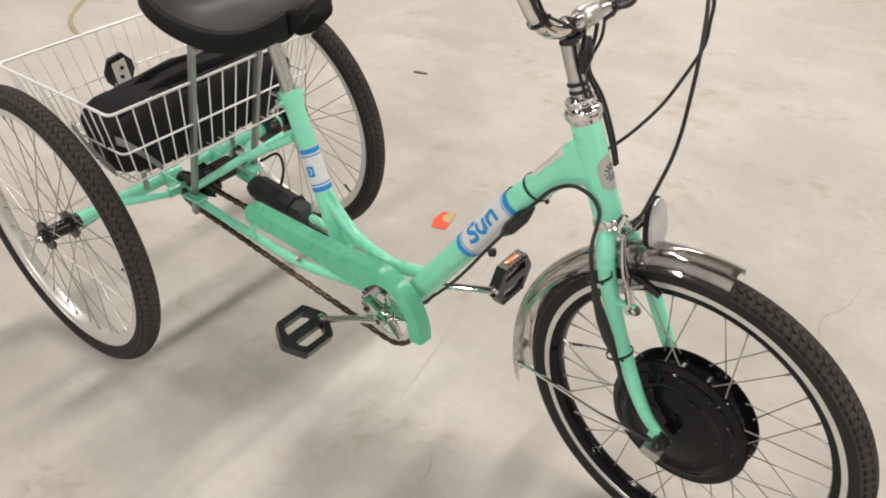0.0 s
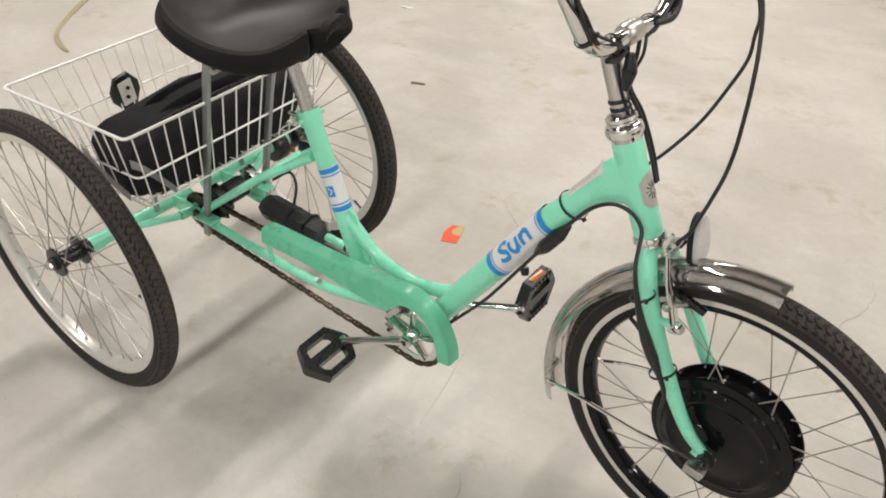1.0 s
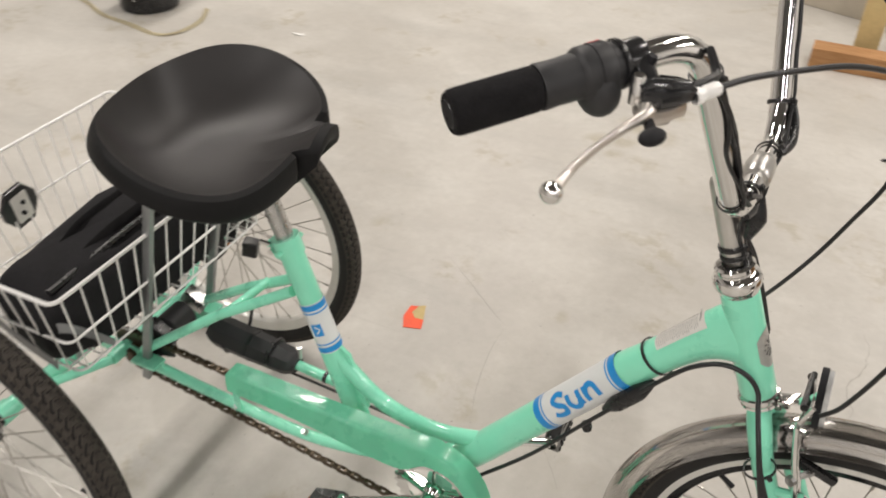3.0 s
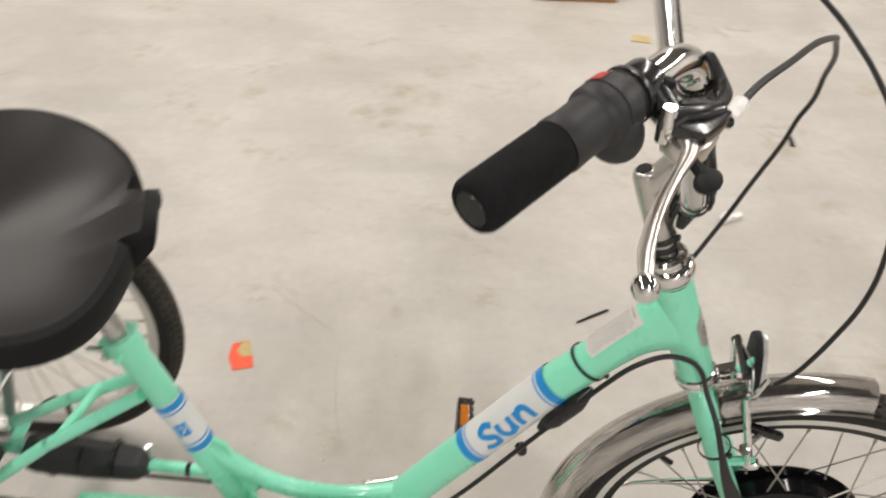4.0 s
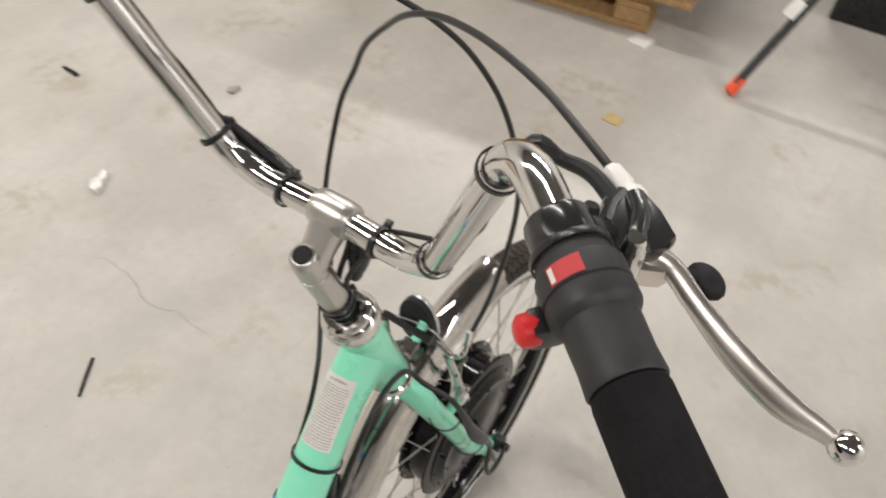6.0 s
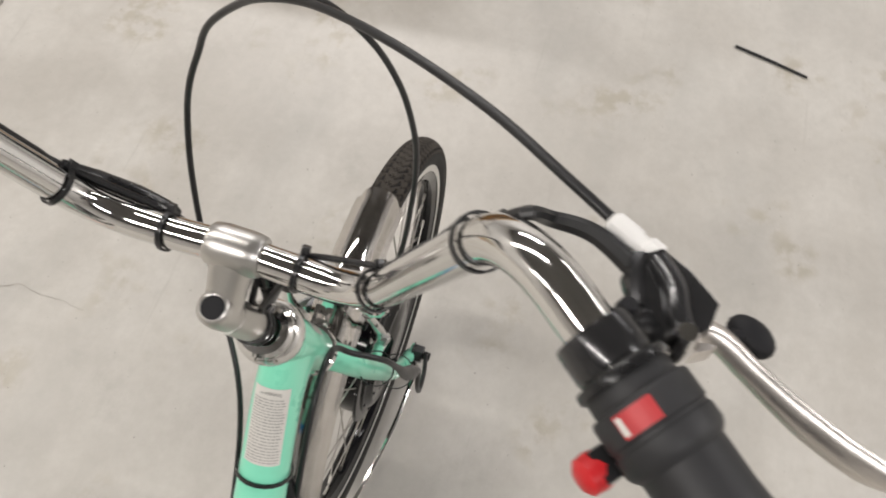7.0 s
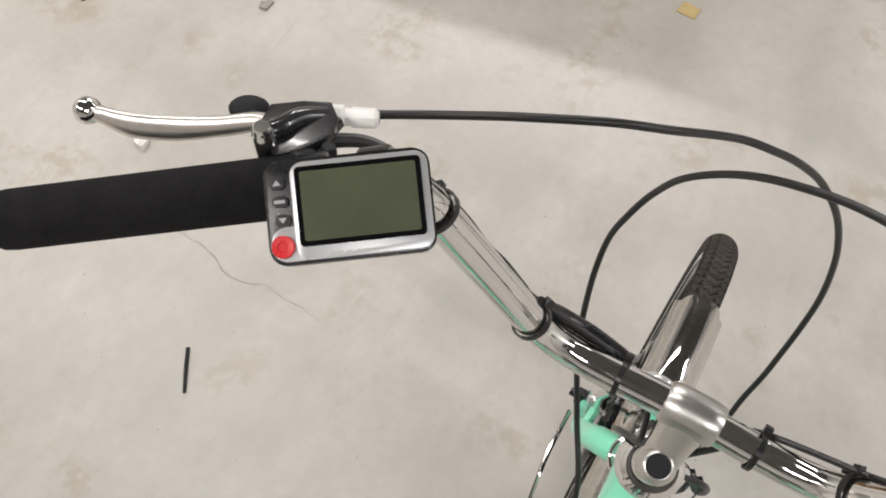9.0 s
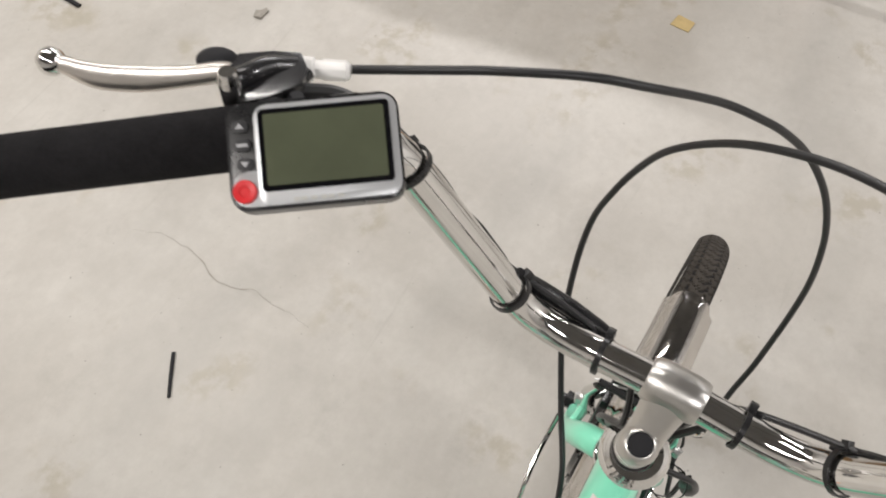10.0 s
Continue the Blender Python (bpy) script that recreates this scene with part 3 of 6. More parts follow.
def saddle():
    """A wide dished saddle with a raised back and a short arched nose between two notches; x ahead, heights from the floor."""
    nf, nr = 192, 20
    low = 0.740
    bm = B()

    def step(v):
        v = min(1.0, max(0.0, v))
        return v * v * (3 - 2 * v)

    def edge(f):
        r = sum(a * math.cos(k * f) for k, a in enumerate((0.1512, 0.0239, -0.0222, -0.0064, 0.0, 0.0033)))
        r += 0.006 * math.exp(-((f - 0.85) / 0.38) ** 2)
        y = r * math.sin(f)
        z = sum(a * math.cos(k * f) for k, a in enumerate((0.8001, -0.0278, -0.0086, 0.0064, 0.0064))) + 0.027 * y
        dr = dz = nose = 0.0
        if math.cos(f) > 0:
            off = abs(y - 0.038)
            nose = step((0.052 - off) / 0.011)
            notch = math.exp(-((off - 0.055) / 0.006) ** 2)
            dr = 0.019 * nose - 0.012 * notch
            dz = (0.782 - 0.022 * (off / 0.050) ** 4 - 0.016 * max(0.0, y - 0.038) / 0.05 - z) * nose - 0.012 * notch
        return r, z, dr, dz, nose

    mid = bm.verts.new((0, 0, low))
    rows = []
    for i in range(1, nr + 1):
        q = i / nr
        row = []
        for j in range(nf):
            f = 2 * math.pi * j / nf
            r, rim_z, dr, dz, _ = edge(f)
            r += dr * q ** 5
            z = low + (rim_z - low) * min(1.0, q / 0.95) ** 3.3 + dz * q ** 5
            if q > 0.94:
                z -= 0.0035 * ((q - 0.94) / 0.06) ** 2
            row.append(bm.verts.new((r * q * math.cos(f), r * q * math.sin(f), z)))
        rows.append(row)
    for j in range(nf):
        bm.faces.new((mid, rows[0][j], rows[0][(j + 1) % nf]))
    for i, (a, b) in enumerate(zip(rows, rows[1:])):
        for j in range(nf):
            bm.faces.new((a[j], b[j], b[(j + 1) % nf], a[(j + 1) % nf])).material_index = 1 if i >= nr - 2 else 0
    # the padded side, and the base under it
    rim = prev = rows[-1]
    for k, inward in ((0.06, 0.0), (0.25, 0.0), (0.5, 0.0), (0.75, 0.0), (0.93, 0.004), (1.02, 0.012), (1.10, 0.035), (1.55, 0.075)):
        cur = []
        for j, v in enumerate(rim):
            f = 2 * math.pi * j / nf
            c = math.cos(f)
            drop = (0.0467 + 0.0052 * c + 0.0146 * math.sin(f)) * (1 - 0.52 * edge(f)[4])
            sc = 1 + (0.031 - 0.079 * c) * min(k, 1.0) + 0.022 * math.sin(math.pi * min(k, 1.0)) - inward / 0.16
            cur.append(bm.verts.new((v.co.x * sc, v.co.y * sc, v.co.z - drop * k if k < 1.5 else 0.712)))
        for j in range(nf):
            face = bm.faces.new((prev[j], prev[(j + 1) % nf], cur[(j + 1) % nf], cur[j]))
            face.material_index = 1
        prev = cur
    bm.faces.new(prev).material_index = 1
    return bm


top = saddle()
SEAT = pose(0.3003, -0.0355, 0, 0, 0, 8.5)
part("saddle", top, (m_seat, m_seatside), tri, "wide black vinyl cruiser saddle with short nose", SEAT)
RAILS = pose(0.290, -0.020, 0.735, 0, 4, 8.5)
bm = B()
for sy in (-1, 1):
    tube(bm, spline([(-0.10, sy * 0.07, -0.035), (0.0, sy * 0.045, -0.052), (0.06, sy * 0.03, -0.045), (0.10, sy * 0.02, -0.02)], 4), 0.004, 8)
tube(bm, [(-0.02, -0.09, -0.05), (-0.02, 0.09, -0.05)], 0.006, 8)
part("saddle_rails", bm, m_steel, tri, "", RAILS)


# ---- wheels ----
def tyre_mesh(R, r, name):
    """A bicycle tyre with staggered arrow-shaped tread blocks standing proud; axis y, centre at the origin."""
    lugs = 128
    n, k = lugs * 10, 60
    vs, fs, mi, high = [], [], [], []
    for i in range(n):
        a = 2 * math.pi * i / n
        for j in range(k):
            b = math.radians(-148 + 296 * j / (k - 1))
            w = b / math.radians(74)
            h = 0.0
            if abs(w) < 1:
                col = abs(w) * 2.6
                side = col - int(col)
                turn = a / (2 * math.pi) * lugs + (0.5 if int(col) % 2 else 0.0) + (0.25 if w > 0 else 0.0)
                ph = (turn + 1.15 * abs(side - 0.35)) % 1.0
                wave = 0.05 * math.sin(2 * math.pi * turn)
                groove = ph < 0.115 or min(side, 1 - side) < 0.05 + wave * 0.8
                h = 0.0 if groove else 0.0022
                if abs(w) > 0.93:
                    h *= 0.4
            rr = r + h
            high.append(h > 0.0008)
            vs.append(((R + rr * math.cos(b)) * math.cos(a), rr * 1.02 * math.sin(b), (R + rr * math.cos(b)) * math.sin(a)))
    for i in range(n):
        i2 = (i + 1) % n
        for j in range(k - 1):
            fs.append((i * k + j, i2 * k + j, i2 * k + j + 1, i * k + j + 1))
            mi.append(1 if sum(high[q] for q in fs[-1]) > 2 else 0)
    me = bpy.data.meshes.new(name)
    me.from_pydata(vs, [], fs)
    me.materials.append(m_tyre)
    me.materials.append(m_tread)
    me.polygons.foreach_set("material_index", mi)
    me.polygons.foreach_set("use_smooth", [True] * len(me.polygons))
    me.set_sharp_from_angle(angle=radians(30))
    me.update()
    return me


def wheel(name, m, R_out, dark, hub_r, hub_half, label, valve_at=0.6):
    """A spoked wheel at m (axis y): the rim is the part; tyre, spokes, nipples and valve are its own."""
    r = 0.0195 if dark else 0.0215
    R = R_out - r - 0.0012
    ro, ri, hw = R - 0.012, R - 0.036, 0.0155
    bm = B()
    prof = [(ro + 0.004, -hw), (ro + 0.005, -hw + 0.002), (ro - 0.004, -hw + 0.003), (ro - 0.007, 0.0), (ro - 0.004, hw - 0.003), (ro + 0.005, hw - 0.002), (ro + 0.004, hw),
            (ro - 0.008, hw), (ro - 0.0085, hw - 0.001), (ri + 0.003, hw * 0.72), (ri, hw * 0.4), (ri, -hw * 0.4), (ri + 0.003, -hw * 0.72), (ro - 0.0085, -hw + 0.001), (ro - 0.008, -hw)]
    lathe(bm, prof, (0, 0, 0), (0, 1, 0), 96, close=True)
    ob = part(name, bm, m_gloss if dark else m_rimsil, tri, label)
    ob.matrix_basis = m
    if dark:
        for s in (-1, 1):
            bm = B()
            lathe(bm, [(ro + 0.0045, s * (hw + 0.0002)), (ro + 0.004, s * (hw + 0.0008)), (ro - 0.0075, s * (hw + 0.0008)), (ro - 0.008, s * (hw + 0.0002))], (0, 0, 0), (0, 1, 0), 96)
            part("brake_track", bm, m_rimsil, ob, "bare silver braking band")
    me = bpy.data.meshes.get("tyre_%d" % round(R_out * 1000)) or tyre_mesh(R, r, "tyre_%d" % round(R_out * 1000))
    ty = new("tyre", me)
    ty.parent = ob
    ty["label"] = "black rubber tyre with chevron tread"
    for k in range(36):
        side = 1 if k % 2 else -1
        a_rim = 2 * math.pi * k / 36
        a_hub = a_rim + (0.9 if (k // 2) % 2 else -0.9) * (0.34 if dark else 1.0)
        bm = B()
        p0 = V(hub_r * math.cos(a_hub), side * hub_half, hub_r * math.sin(a_hub))
        p1 = V(ri * math.cos(a_rim), side * 0.002, ri * math.sin(a_rim))
        d = (p0 - p1).normalized()
        tube(bm, [p0, p0 - d * 0.003, p0 - d * 0.0045, p1 + d * 0.012], [0.0026, 0.0026, 0.0011, 0.0011], 6)
        tube(bm, [p1 + d * 0.012, p1], 0.0021, 5)
        part("spoke", bm, m_spoke, ob)
    bm = B()
    a = valve_at
    ca, sa = math.cos(a), math.sin(a)
    tube(bm, [(ca * ri, 0, sa * ri), (ca * (ri - 0.012), 0, sa * (ri - 0.012)), (ca * (ri - 0.026), 0, sa * (ri - 0.026))], [0.0034, 0.003, 0.0038], 8)
    part("valve", bm, m_cap, ob, "black valve stem")
    return ob


for sy in (-1, 1):
    w = wheel("rear_wheel", REAR @ pose(0, sy * 0.321, 0.3055, 0, 20 * sy, 0), 0.3055, False, 0.026, 0.0265, "silver rear wheel with wire spokes", -0.35)
    bm = B()
    lathe(bm, [(r, h * 0.85) for r, h in [(0, -0.052), (0.006, -0.052), (0.007, -0.046), (0.013, -0.045), (0.015, -0.040), (0.015, -0.036), (0.030, -0.035), (0.031, -0.028), (0.017, -0.025), (0.0155, 0.0), (0.017, 0.025), (0.031, 0.028), (0.030, 0.035), (0.016, 0.037), (0.0155, 0.055), (0, 0.055)]], (0, 0, 0), (0, sy * -1 if sy > 0 else 1, 0), 24)
    part("hub", bm, m_black, w, "black wheel hub")
    bm = B()
    lathe(bm, [(r, h * 0.80) for r, h in [(0, -0.062), (0.0045, -0.062), (0.005, -0.058), (0.009, -0.057), (0.009, -0.050), (0, -0.050)]], (0, 0, 0), (0, 1, 0) if sy < 0 else (0, -1, 0), 6)
    part("axle_nut", bm, m_steel, w)

WC = V(1.2157, 0, 0.2838)
fw = wheel("front_wheel", S @ Matrix.Translation(WC) @ pose(0, 0, 0, 0, 7, 0), 0.2836, True, 0.108, 0.018, "black front wheel with silver braking band and hub motor", 2.6)
bm = B()
prof = [(0, -0.036), (0.030, -0.0355), (0.034, -0.034), (0.060, -0.0335), (0.064, -0.0315), (0.080, -0.0315), (0.084, -0.0330), (0.089, -0.031), (0.094, -0.027), (0.101, -0.0255), (0.103, -0.023), (0.117, -0.0215), (0.1185, -0.019), (0.117, -0.0165), (0.107, -0.015), (0.106, 0.015),
        (0.117, 0.0165), (0.1185, 0.019), (0.117, 0.0215), (0.103, 0.023), (0.101, 0.0255), (0.094, 0.027), (0.089, 0.031), (0.084, 0.0330), (0.080, 0.0315), (0.064, 0.0315), (0.060, 0.0335), (0.034, 0.034), (0.030, 0.0355), (0, 0.036)]
prof = [(r * 0.960, h) for r, h in prof]
lathe(bm, prof, (0, 0, 0), (0, 1, 0), 64)
part("hub_motor", bm, m_gloss, fw, "large gloss black hub motor")
for sy in (-1, 1):
    for count, rad, high in ((12, 0.0925, 0.0275), (6, 0.0700, 0.0320)):
        for k in range(count):
            a = 2 * math.pi * (k + 0.3) / count
            bm = B()
            lathe(bm, [(0, high + 0.0006), (0.0016, high + 0.0006), (0.0026, high - 0.0004), (0.0030, high - 0.003)], (rad * math.cos(a), 0, rad * math.sin(a)), (0, sy, 0), 8)
            part("motor_screw", bm, m_perch, fw)

# ---- fork, fender, front brake, reflector (all turned with the steering) ----
bm = B()
tube(bm, [HT_B - AX * 0.002, HT_B - AX * 0.028], 0.0175, 18)
for sy in (-1, 1):
    leg = spline([HT_B - AX * 0.020 + V(0, sy * 0.006, 0), HT_B - AX * 0.026 + V(0.001, sy * 0.020, 0), HT_B - AX * 0.042 + V(0.002, sy * 0.031, 0), HT_B - AX * 0.080 + V(0.002, sy * 0.041, 0),
                  (1.110, sy * 0.051, 0.448), (1.147, sy * 0.054, 0.364), (1.180, sy * 0.057, 0.310), (1.212, sy * 0.059, 0.283)], 4)
    tube(bm, leg, spread([0.014, 0.0145, 0.0145, 0.0135, 0.0125, 0.0115, 0.010, 0.008], len(leg)), 14)
    plate(bm, [(-0.022, -0.010), (0.004, -0.013), (0.014, -0.006), (0.014, 0.006), (0.004, 0.012), (-0.022, 0.010)], 0.005, axes((1.2135, sy * 0.060, 0.2815), (1, 0, -0.25), (0, 0, 1)))
    tube(bm, [(1.094, sy * 0.050, 0.486), (1.134, sy * 0.046, 0.489)], 0.006, 8)
part("fork", bm, m_mint, tri, "mint green steel front fork", S)
for sy in (-1, 1):
    bm = B()
    lathe(bm, [(0, 0.086), (0.006, 0.086), (0.0065, 0.077), (0.0125, 0.076), (0.0125, 0.063), (0.015, 0.0625), (0.015, 0.0615)], (WC.x, 0, WC.z), (0, sy, 0), 6)
    part("axle_nut", bm, m_black, tri, "", S)
bm = B()
box(bm, (0.030, 0.016, 0.022), pose(1.204, -0.068, 0.255, 12, 18, 8), 0.002)
part("torque_washer", bm, m_alloy, tri, "square bare metal axle tab washer", S)

bm = B()
rows = []
FR = 0.3078
for i in range(57):
    a = radians(83 + (197 - 83) * i / 56)
    row = []
    for j in range(19):
        t = -1 + 2 * j / 18
        half = 0.0278 + 0.0032 * min(1.0, i / 40)
        y = half * t if abs(t) > 0.8 else 0.8 * half * math.sin(t / 0.8 * 1.3) / math.sin(1.3)
        y += 0.0072 * max(0.0, 1 - i / 40)
        dome = min(abs(t), 0.8) / 0.8
        rr = FR + 0.018 * max(0.0, (i - 20) / 36) ** 1.5 - 0.022 * dome ** 2 - 0.002 * dome ** 8 - 0.0015 * max(0.0, abs(t) - 0.8) / 0.2 - (0.003 if abs(t) > 0.95 else 0.0)
        row.append(bm.verts.new((WC.x + rr * math.cos(a), y, WC.z + rr * math.sin(a))))
    rows.append(row)
for a, b in zip(rows, rows[1:]):
    for j in range(18):
        bm.faces.new((a[j], a[j + 1], b[j + 1], b[j]))
bmesh.ops.solidify(bm, geom=bm.faces, thickness=0.0012)
FS = Matrix.Translation((0, -0.008, 0)) @ S
fender = part("fender", bm, m_fender, tri, "polished chrome front fender", FS)
for sy in (-1, 1):
    bm = B()
    a = radians(188)
    tube(bm, spline([(WC.x + 0.300 * math.cos(a), sy * 0.034, WC.z + 0.300 * math.sin(a)), (1.015, sy * 0.058, 0.266), (1.11, sy * 0.072, 0.275), (1.190, sy * 0.074, 0.282)], 4), 0.0033, 8)
    stay = part("fender_stay", bm, m_chrome, fender, "thin chrome fender stay", S)
bm = B()
box(bm, (0.014, 0.05, 0.004), pose(WC.x - 0.309, 0, 0.243, 0, 97, 0), 0.001)
part("stay_bracket", bm, m_steel, fender, "", S)
bm = B()
box(bm, (0.035, 0.018, 0.003), axes((1.080, 0, 0.588), (1, 0, 0.45), (0, 1, 0)), 0.001)
lathe(bm, [(0, 0.02), (0.006, 0.02), (0.006, 0.012), (0.009, 0.011), (0.009, 0.0)], (1.068, 0, 0.575), (1, 0, 0.38), 6)
part("fender_bracket", bm, m_chrome, fender, "", S)

for sy in (-1, 1):
    bm = B()
    arm = spline([(1.126, sy * 0.044, 0.481), (1.121, sy * 0.048, 0.511), (1.110, sy * 0.049, 0.553), (1.100, sy * 0.043, 0.596)], 4)
    tube(bm, arm, spread([0.0095, 0.009, 0.0078, 0.006], len(arm)), 10, flat=0.6)
    lathe(bm, [(0, 0.012), (0.006, 0.012), (0.008, 0.008), (0.009, 0.0), (0.009, -0.008)], (1.128, sy * 0.046, 0.483), (0.9, sy * 0.2, 0.3), 12)
    arm_ob = part("brake_arm", bm, m_chrome, tri, "chrome front rim brake arm", S)
    bm = B()
    box(bm, (0.048, 0.009, 0.011), pose(1.138, sy * 0.030, 0.524, 0, 18, 0), 0.003)
    part("brake_pad", bm, m_black, arm_ob, "black rubber brake pad", S)
    bm = B()
    tube(bm, [(1.117, sy * 0.050, 0.521), (1.134, sy * 0.034, 0.523)], 0.004, 8)
    lathe(bm, [(0, 0.006), (0.006, 0.006), (0.007, 0.0)], (1.115, sy * 0.054, 0.521), (-0.4, sy, 0), 8)
    part("pad_bolt", bm, m_steel, arm_ob, "", S)
bm = B()
tube(bm, spline([(1.104, -0.050, 0.598), (1.108, -0.01, 0.612), (1.104, 0.050, 0.598)], 4), 0.0012, 6)
part("brake_wire", bm, m_steel, tri, "", S)
bm = B()
nd = spline([(1.108, -0.060, 0.645), (1.100, -0.062, 0.620), (1.100, -0.050, 0.602), (1.104, -0.025, 0.602)], 5)
tube(bm, nd, 0.0028, 8)
part("brake_noodle", bm, m_chrome, tri, "bent chrome brake cable guide", S)
bm = B()
tube(bm, [(1.103, -0.02, 0.603), (1.103, 0.045, 0.600)], [0.006, 0.004], 8)
part("rubber_boot", bm, m_black, tri, "", S)

# the front reflector on its bracket
RM = S @ axes((1.1155, 0.008, 0.602), (0, -1, 0), (-0.12, 0, 1))
bm = B()
outline = [(0.023 * math.copysign(abs(math.cos(t)) ** 0.75, math.cos(t)) * (1.0 - 0.22 * math.sin(t)), 0.041 * math.copysign(abs(math.sin(t)) ** 0.85, math.sin(t))) for t in (2 * math.pi * k / 28 for k in range(28))]
plate(bm, outline, 0.008, RM, 0.002)
refl = part("front_reflector", bm, m_cap, tri, "black backed oval front reflector")
bm = B()
plate(bm, [(x * 0.94, y * 0.94) for x, y in outline], 0.006, RM @ pose(0, 0, -0.0065), 0.0015)
part("reflector_lens", bm, m_clear, refl, "clear ribbed lens")
bm = B()
tube(bm, [(1.080, 0.0, 0.585), (1.100, -0.002, 0.596), (1.113, -0.003, 0.615)], 0.006, 8, flat=0.5)
part("reflector_bracket", bm, m_mint, refl, "", S)

# ---- stem and handlebar ----
# each half: the middle, the bend at the riser's foot, the bend at its top, the grip's end
BAR_MID = (0.9855, 0.0, 0.8722)
HALVES = {-1: [BAR_MID, (0.9838, -0.090, 0.8700), (0.9345, -0.1710, 1.0685), (0.8090, -0.3253, 1.0473)],
          1: [BAR_MID, (0.9865, 0.0987, 0.8635), (0.9443, 0.1912, 1.0406), (0.8379, 0.3613, 0.9985)]}
QT = V(0.9503, 0.0030, 0.8550)
bm = B()
tube(bm, [HT_T + AX * 0.02, HT_T + AX * 0.05, QT - AX * 0.03], [0.0128, 0.0130, 0.0136], 22)
stem = part("stem", bm, m_alloy, tri, "satin alloy quill stem", S)
for h in (0.0385, 0.0495):
    bm = B()
    lathe(bm, [(0.0130, h), (0.0148, h), (0.0152, h + 0.001), (0.0152, h + 0.0045), (0.0146, h + 0.0055), (0.0130, h + 0.0055)], HT_T, AX, 22)
    part("seal_ring", bm, m_black, stem, "black rubber ring", S)
bm = B()
lathe(bm, [(0.0132, -0.050), (0.0132, -0.036), (0.0131, -0.022), (0.0129, -0.010), (0.0123, -0.005), (0.0112, -0.0022), (0.0096, -0.0004), (0.0082, 0.0), (0.0080, -0.001), (0, -0.001)], QT, AX, 28)
cl = Vector(BAR_MID) + V(0, 0, 0.0005)
neck = QT - AX * 0.0200
run = (cl - neck).normalized()
rise = run.cross(V(0, 1, 0)).normalized()
rise = rise if rise.z > 0 else -rise
rings = []
for i in range(11):
    t = i / 10
    wide = 0.0128 + 0.0052 * max(0.0, (t - 0.25) / 0.75) ** 1.8
    high = 0.0116 + 0.0022 * t
    ring = []
    for j in range(28):
        a = 2 * math.pi * j / 28
        ca, sa = math.cos(a), math.sin(a)
        ring.append(bm.verts.new(neck.lerp(cl, t) + V(0, math.copysign(abs(ca) ** 0.8, ca) * wide, 0) + rise * math.copysign(abs(sa) ** 0.8, sa) * high))
    rings.append(ring)
for a, b in zip(rings, rings[1:]):
    for j in range(28):
        bm.faces.new((a[j], b[j], b[(j + 1) % 28], a[(j + 1) % 28]))
tube(bm, [cl + V(0, y, 0) for y in (-0.0185, -0.0165, -0.009, 0.009, 0.0165, 0.0185)], [0.0130, 0.0143, 0.0153, 0.0153, 0.0143, 0.0130], 24)
part("stem_head", bm, m_alloy, stem, "satin alloy stem head with handlebar clamp", S)
bm = B()
lathe(bm, [(0.0079, -0.0008), (0.0079, 0.0003), (0.0074, 0.0008), (0.0, 0.0010)], QT, AX, 24)
part("stem_cap", bm, m_cap, stem, "round black stem bolt cap", S)

def rounded_run(corners, lengths, n=6):
    """A run of straight tubes with bent corners; lengths: how far each bend reaches along its tubes. Gives the points and the index of each bend."""
    c = [Vector(p) for p in corners]
    out, marks = [c[0]], []
    for i in range(1, len(c) - 1):
        u1, u2 = (c[i - 1] - c[i]).normalized(), (c[i + 1] - c[i]).normalized()
        marks.append(len(out))
        for k in range(n + 1):
            t = k / n
            out.append(c[i] + u1 * lengths[i - 1] * (1 - t) ** 2 + u2 * lengths[i - 1] * t ** 2)
    return out + [c[-1]], marks


RUNS = {side: rounded_run(HALVES[side], (0.043, 0.036), 8) for side in (-1, 1)}


def bar_at(s, side):
    """A place on one half of the bar: 0 its middle, 2 to 4 the lower bend, 7 to 9 the upper bend, 11 its end."""
    pts, (m1, m2) = RUNS[side]
    k = float(np.interp(s, (0, 2, 4, 7, 9, 11), (0, m1, m1 + 8, m2, m2 + 8, len(pts) - 1)))
    i = min(int(k), len(pts) - 2)
    return pts[i].lerp(pts[i + 1], k - i)


bm = B()
tube(bm, RUNS[-1][0][::-1] + RUNS[1][0][1:], 0.0112, 20)
part("handlebar", bm, m_chrome, tri, "polished chrome raised handlebar", S)


def along(side, d):
    """A place d metres out from the grip's inner start on a straight grip."""
    p1 = bar_at(11.0, side)
    u = (p1 - bar_at(9.0, side)).normalized()
    p0 = p1 - u * (0.157 if side < 0 else 0.1863)
    return p0 + u * (d + 0.005), u


for side in (-1, 1):
    g0, g1 = (0.0875, 0.155) if side < 0 else (0.026, 0.192)
    gr = 0.0010 if side < 0 else 0.0003
    bm = B()
    p, u = along(side, 0)
    lathe(bm, [(0.0112, g0), (0.0152 + gr, g0 + 0.001), (0.0158 + gr, g0 + 0.004), (0.0160 + gr, g1 - 0.008), (0.0156 + gr, g1 - 0.003), (0.0138 + gr, g1), (0, g1 + 0.0005)], p, u, 24)
    grip = part("grip", bm, m_foam, tri, "black foam handlebar grip", S)
    bm = B()
    lathe(bm, [(0.0105, g1 + 0.0004), (0.010, g1 + 0.0012), (0, g1 + 0.0014)], p, u, 20)
    part("end_cap", bm, m_black, grip, "", S)

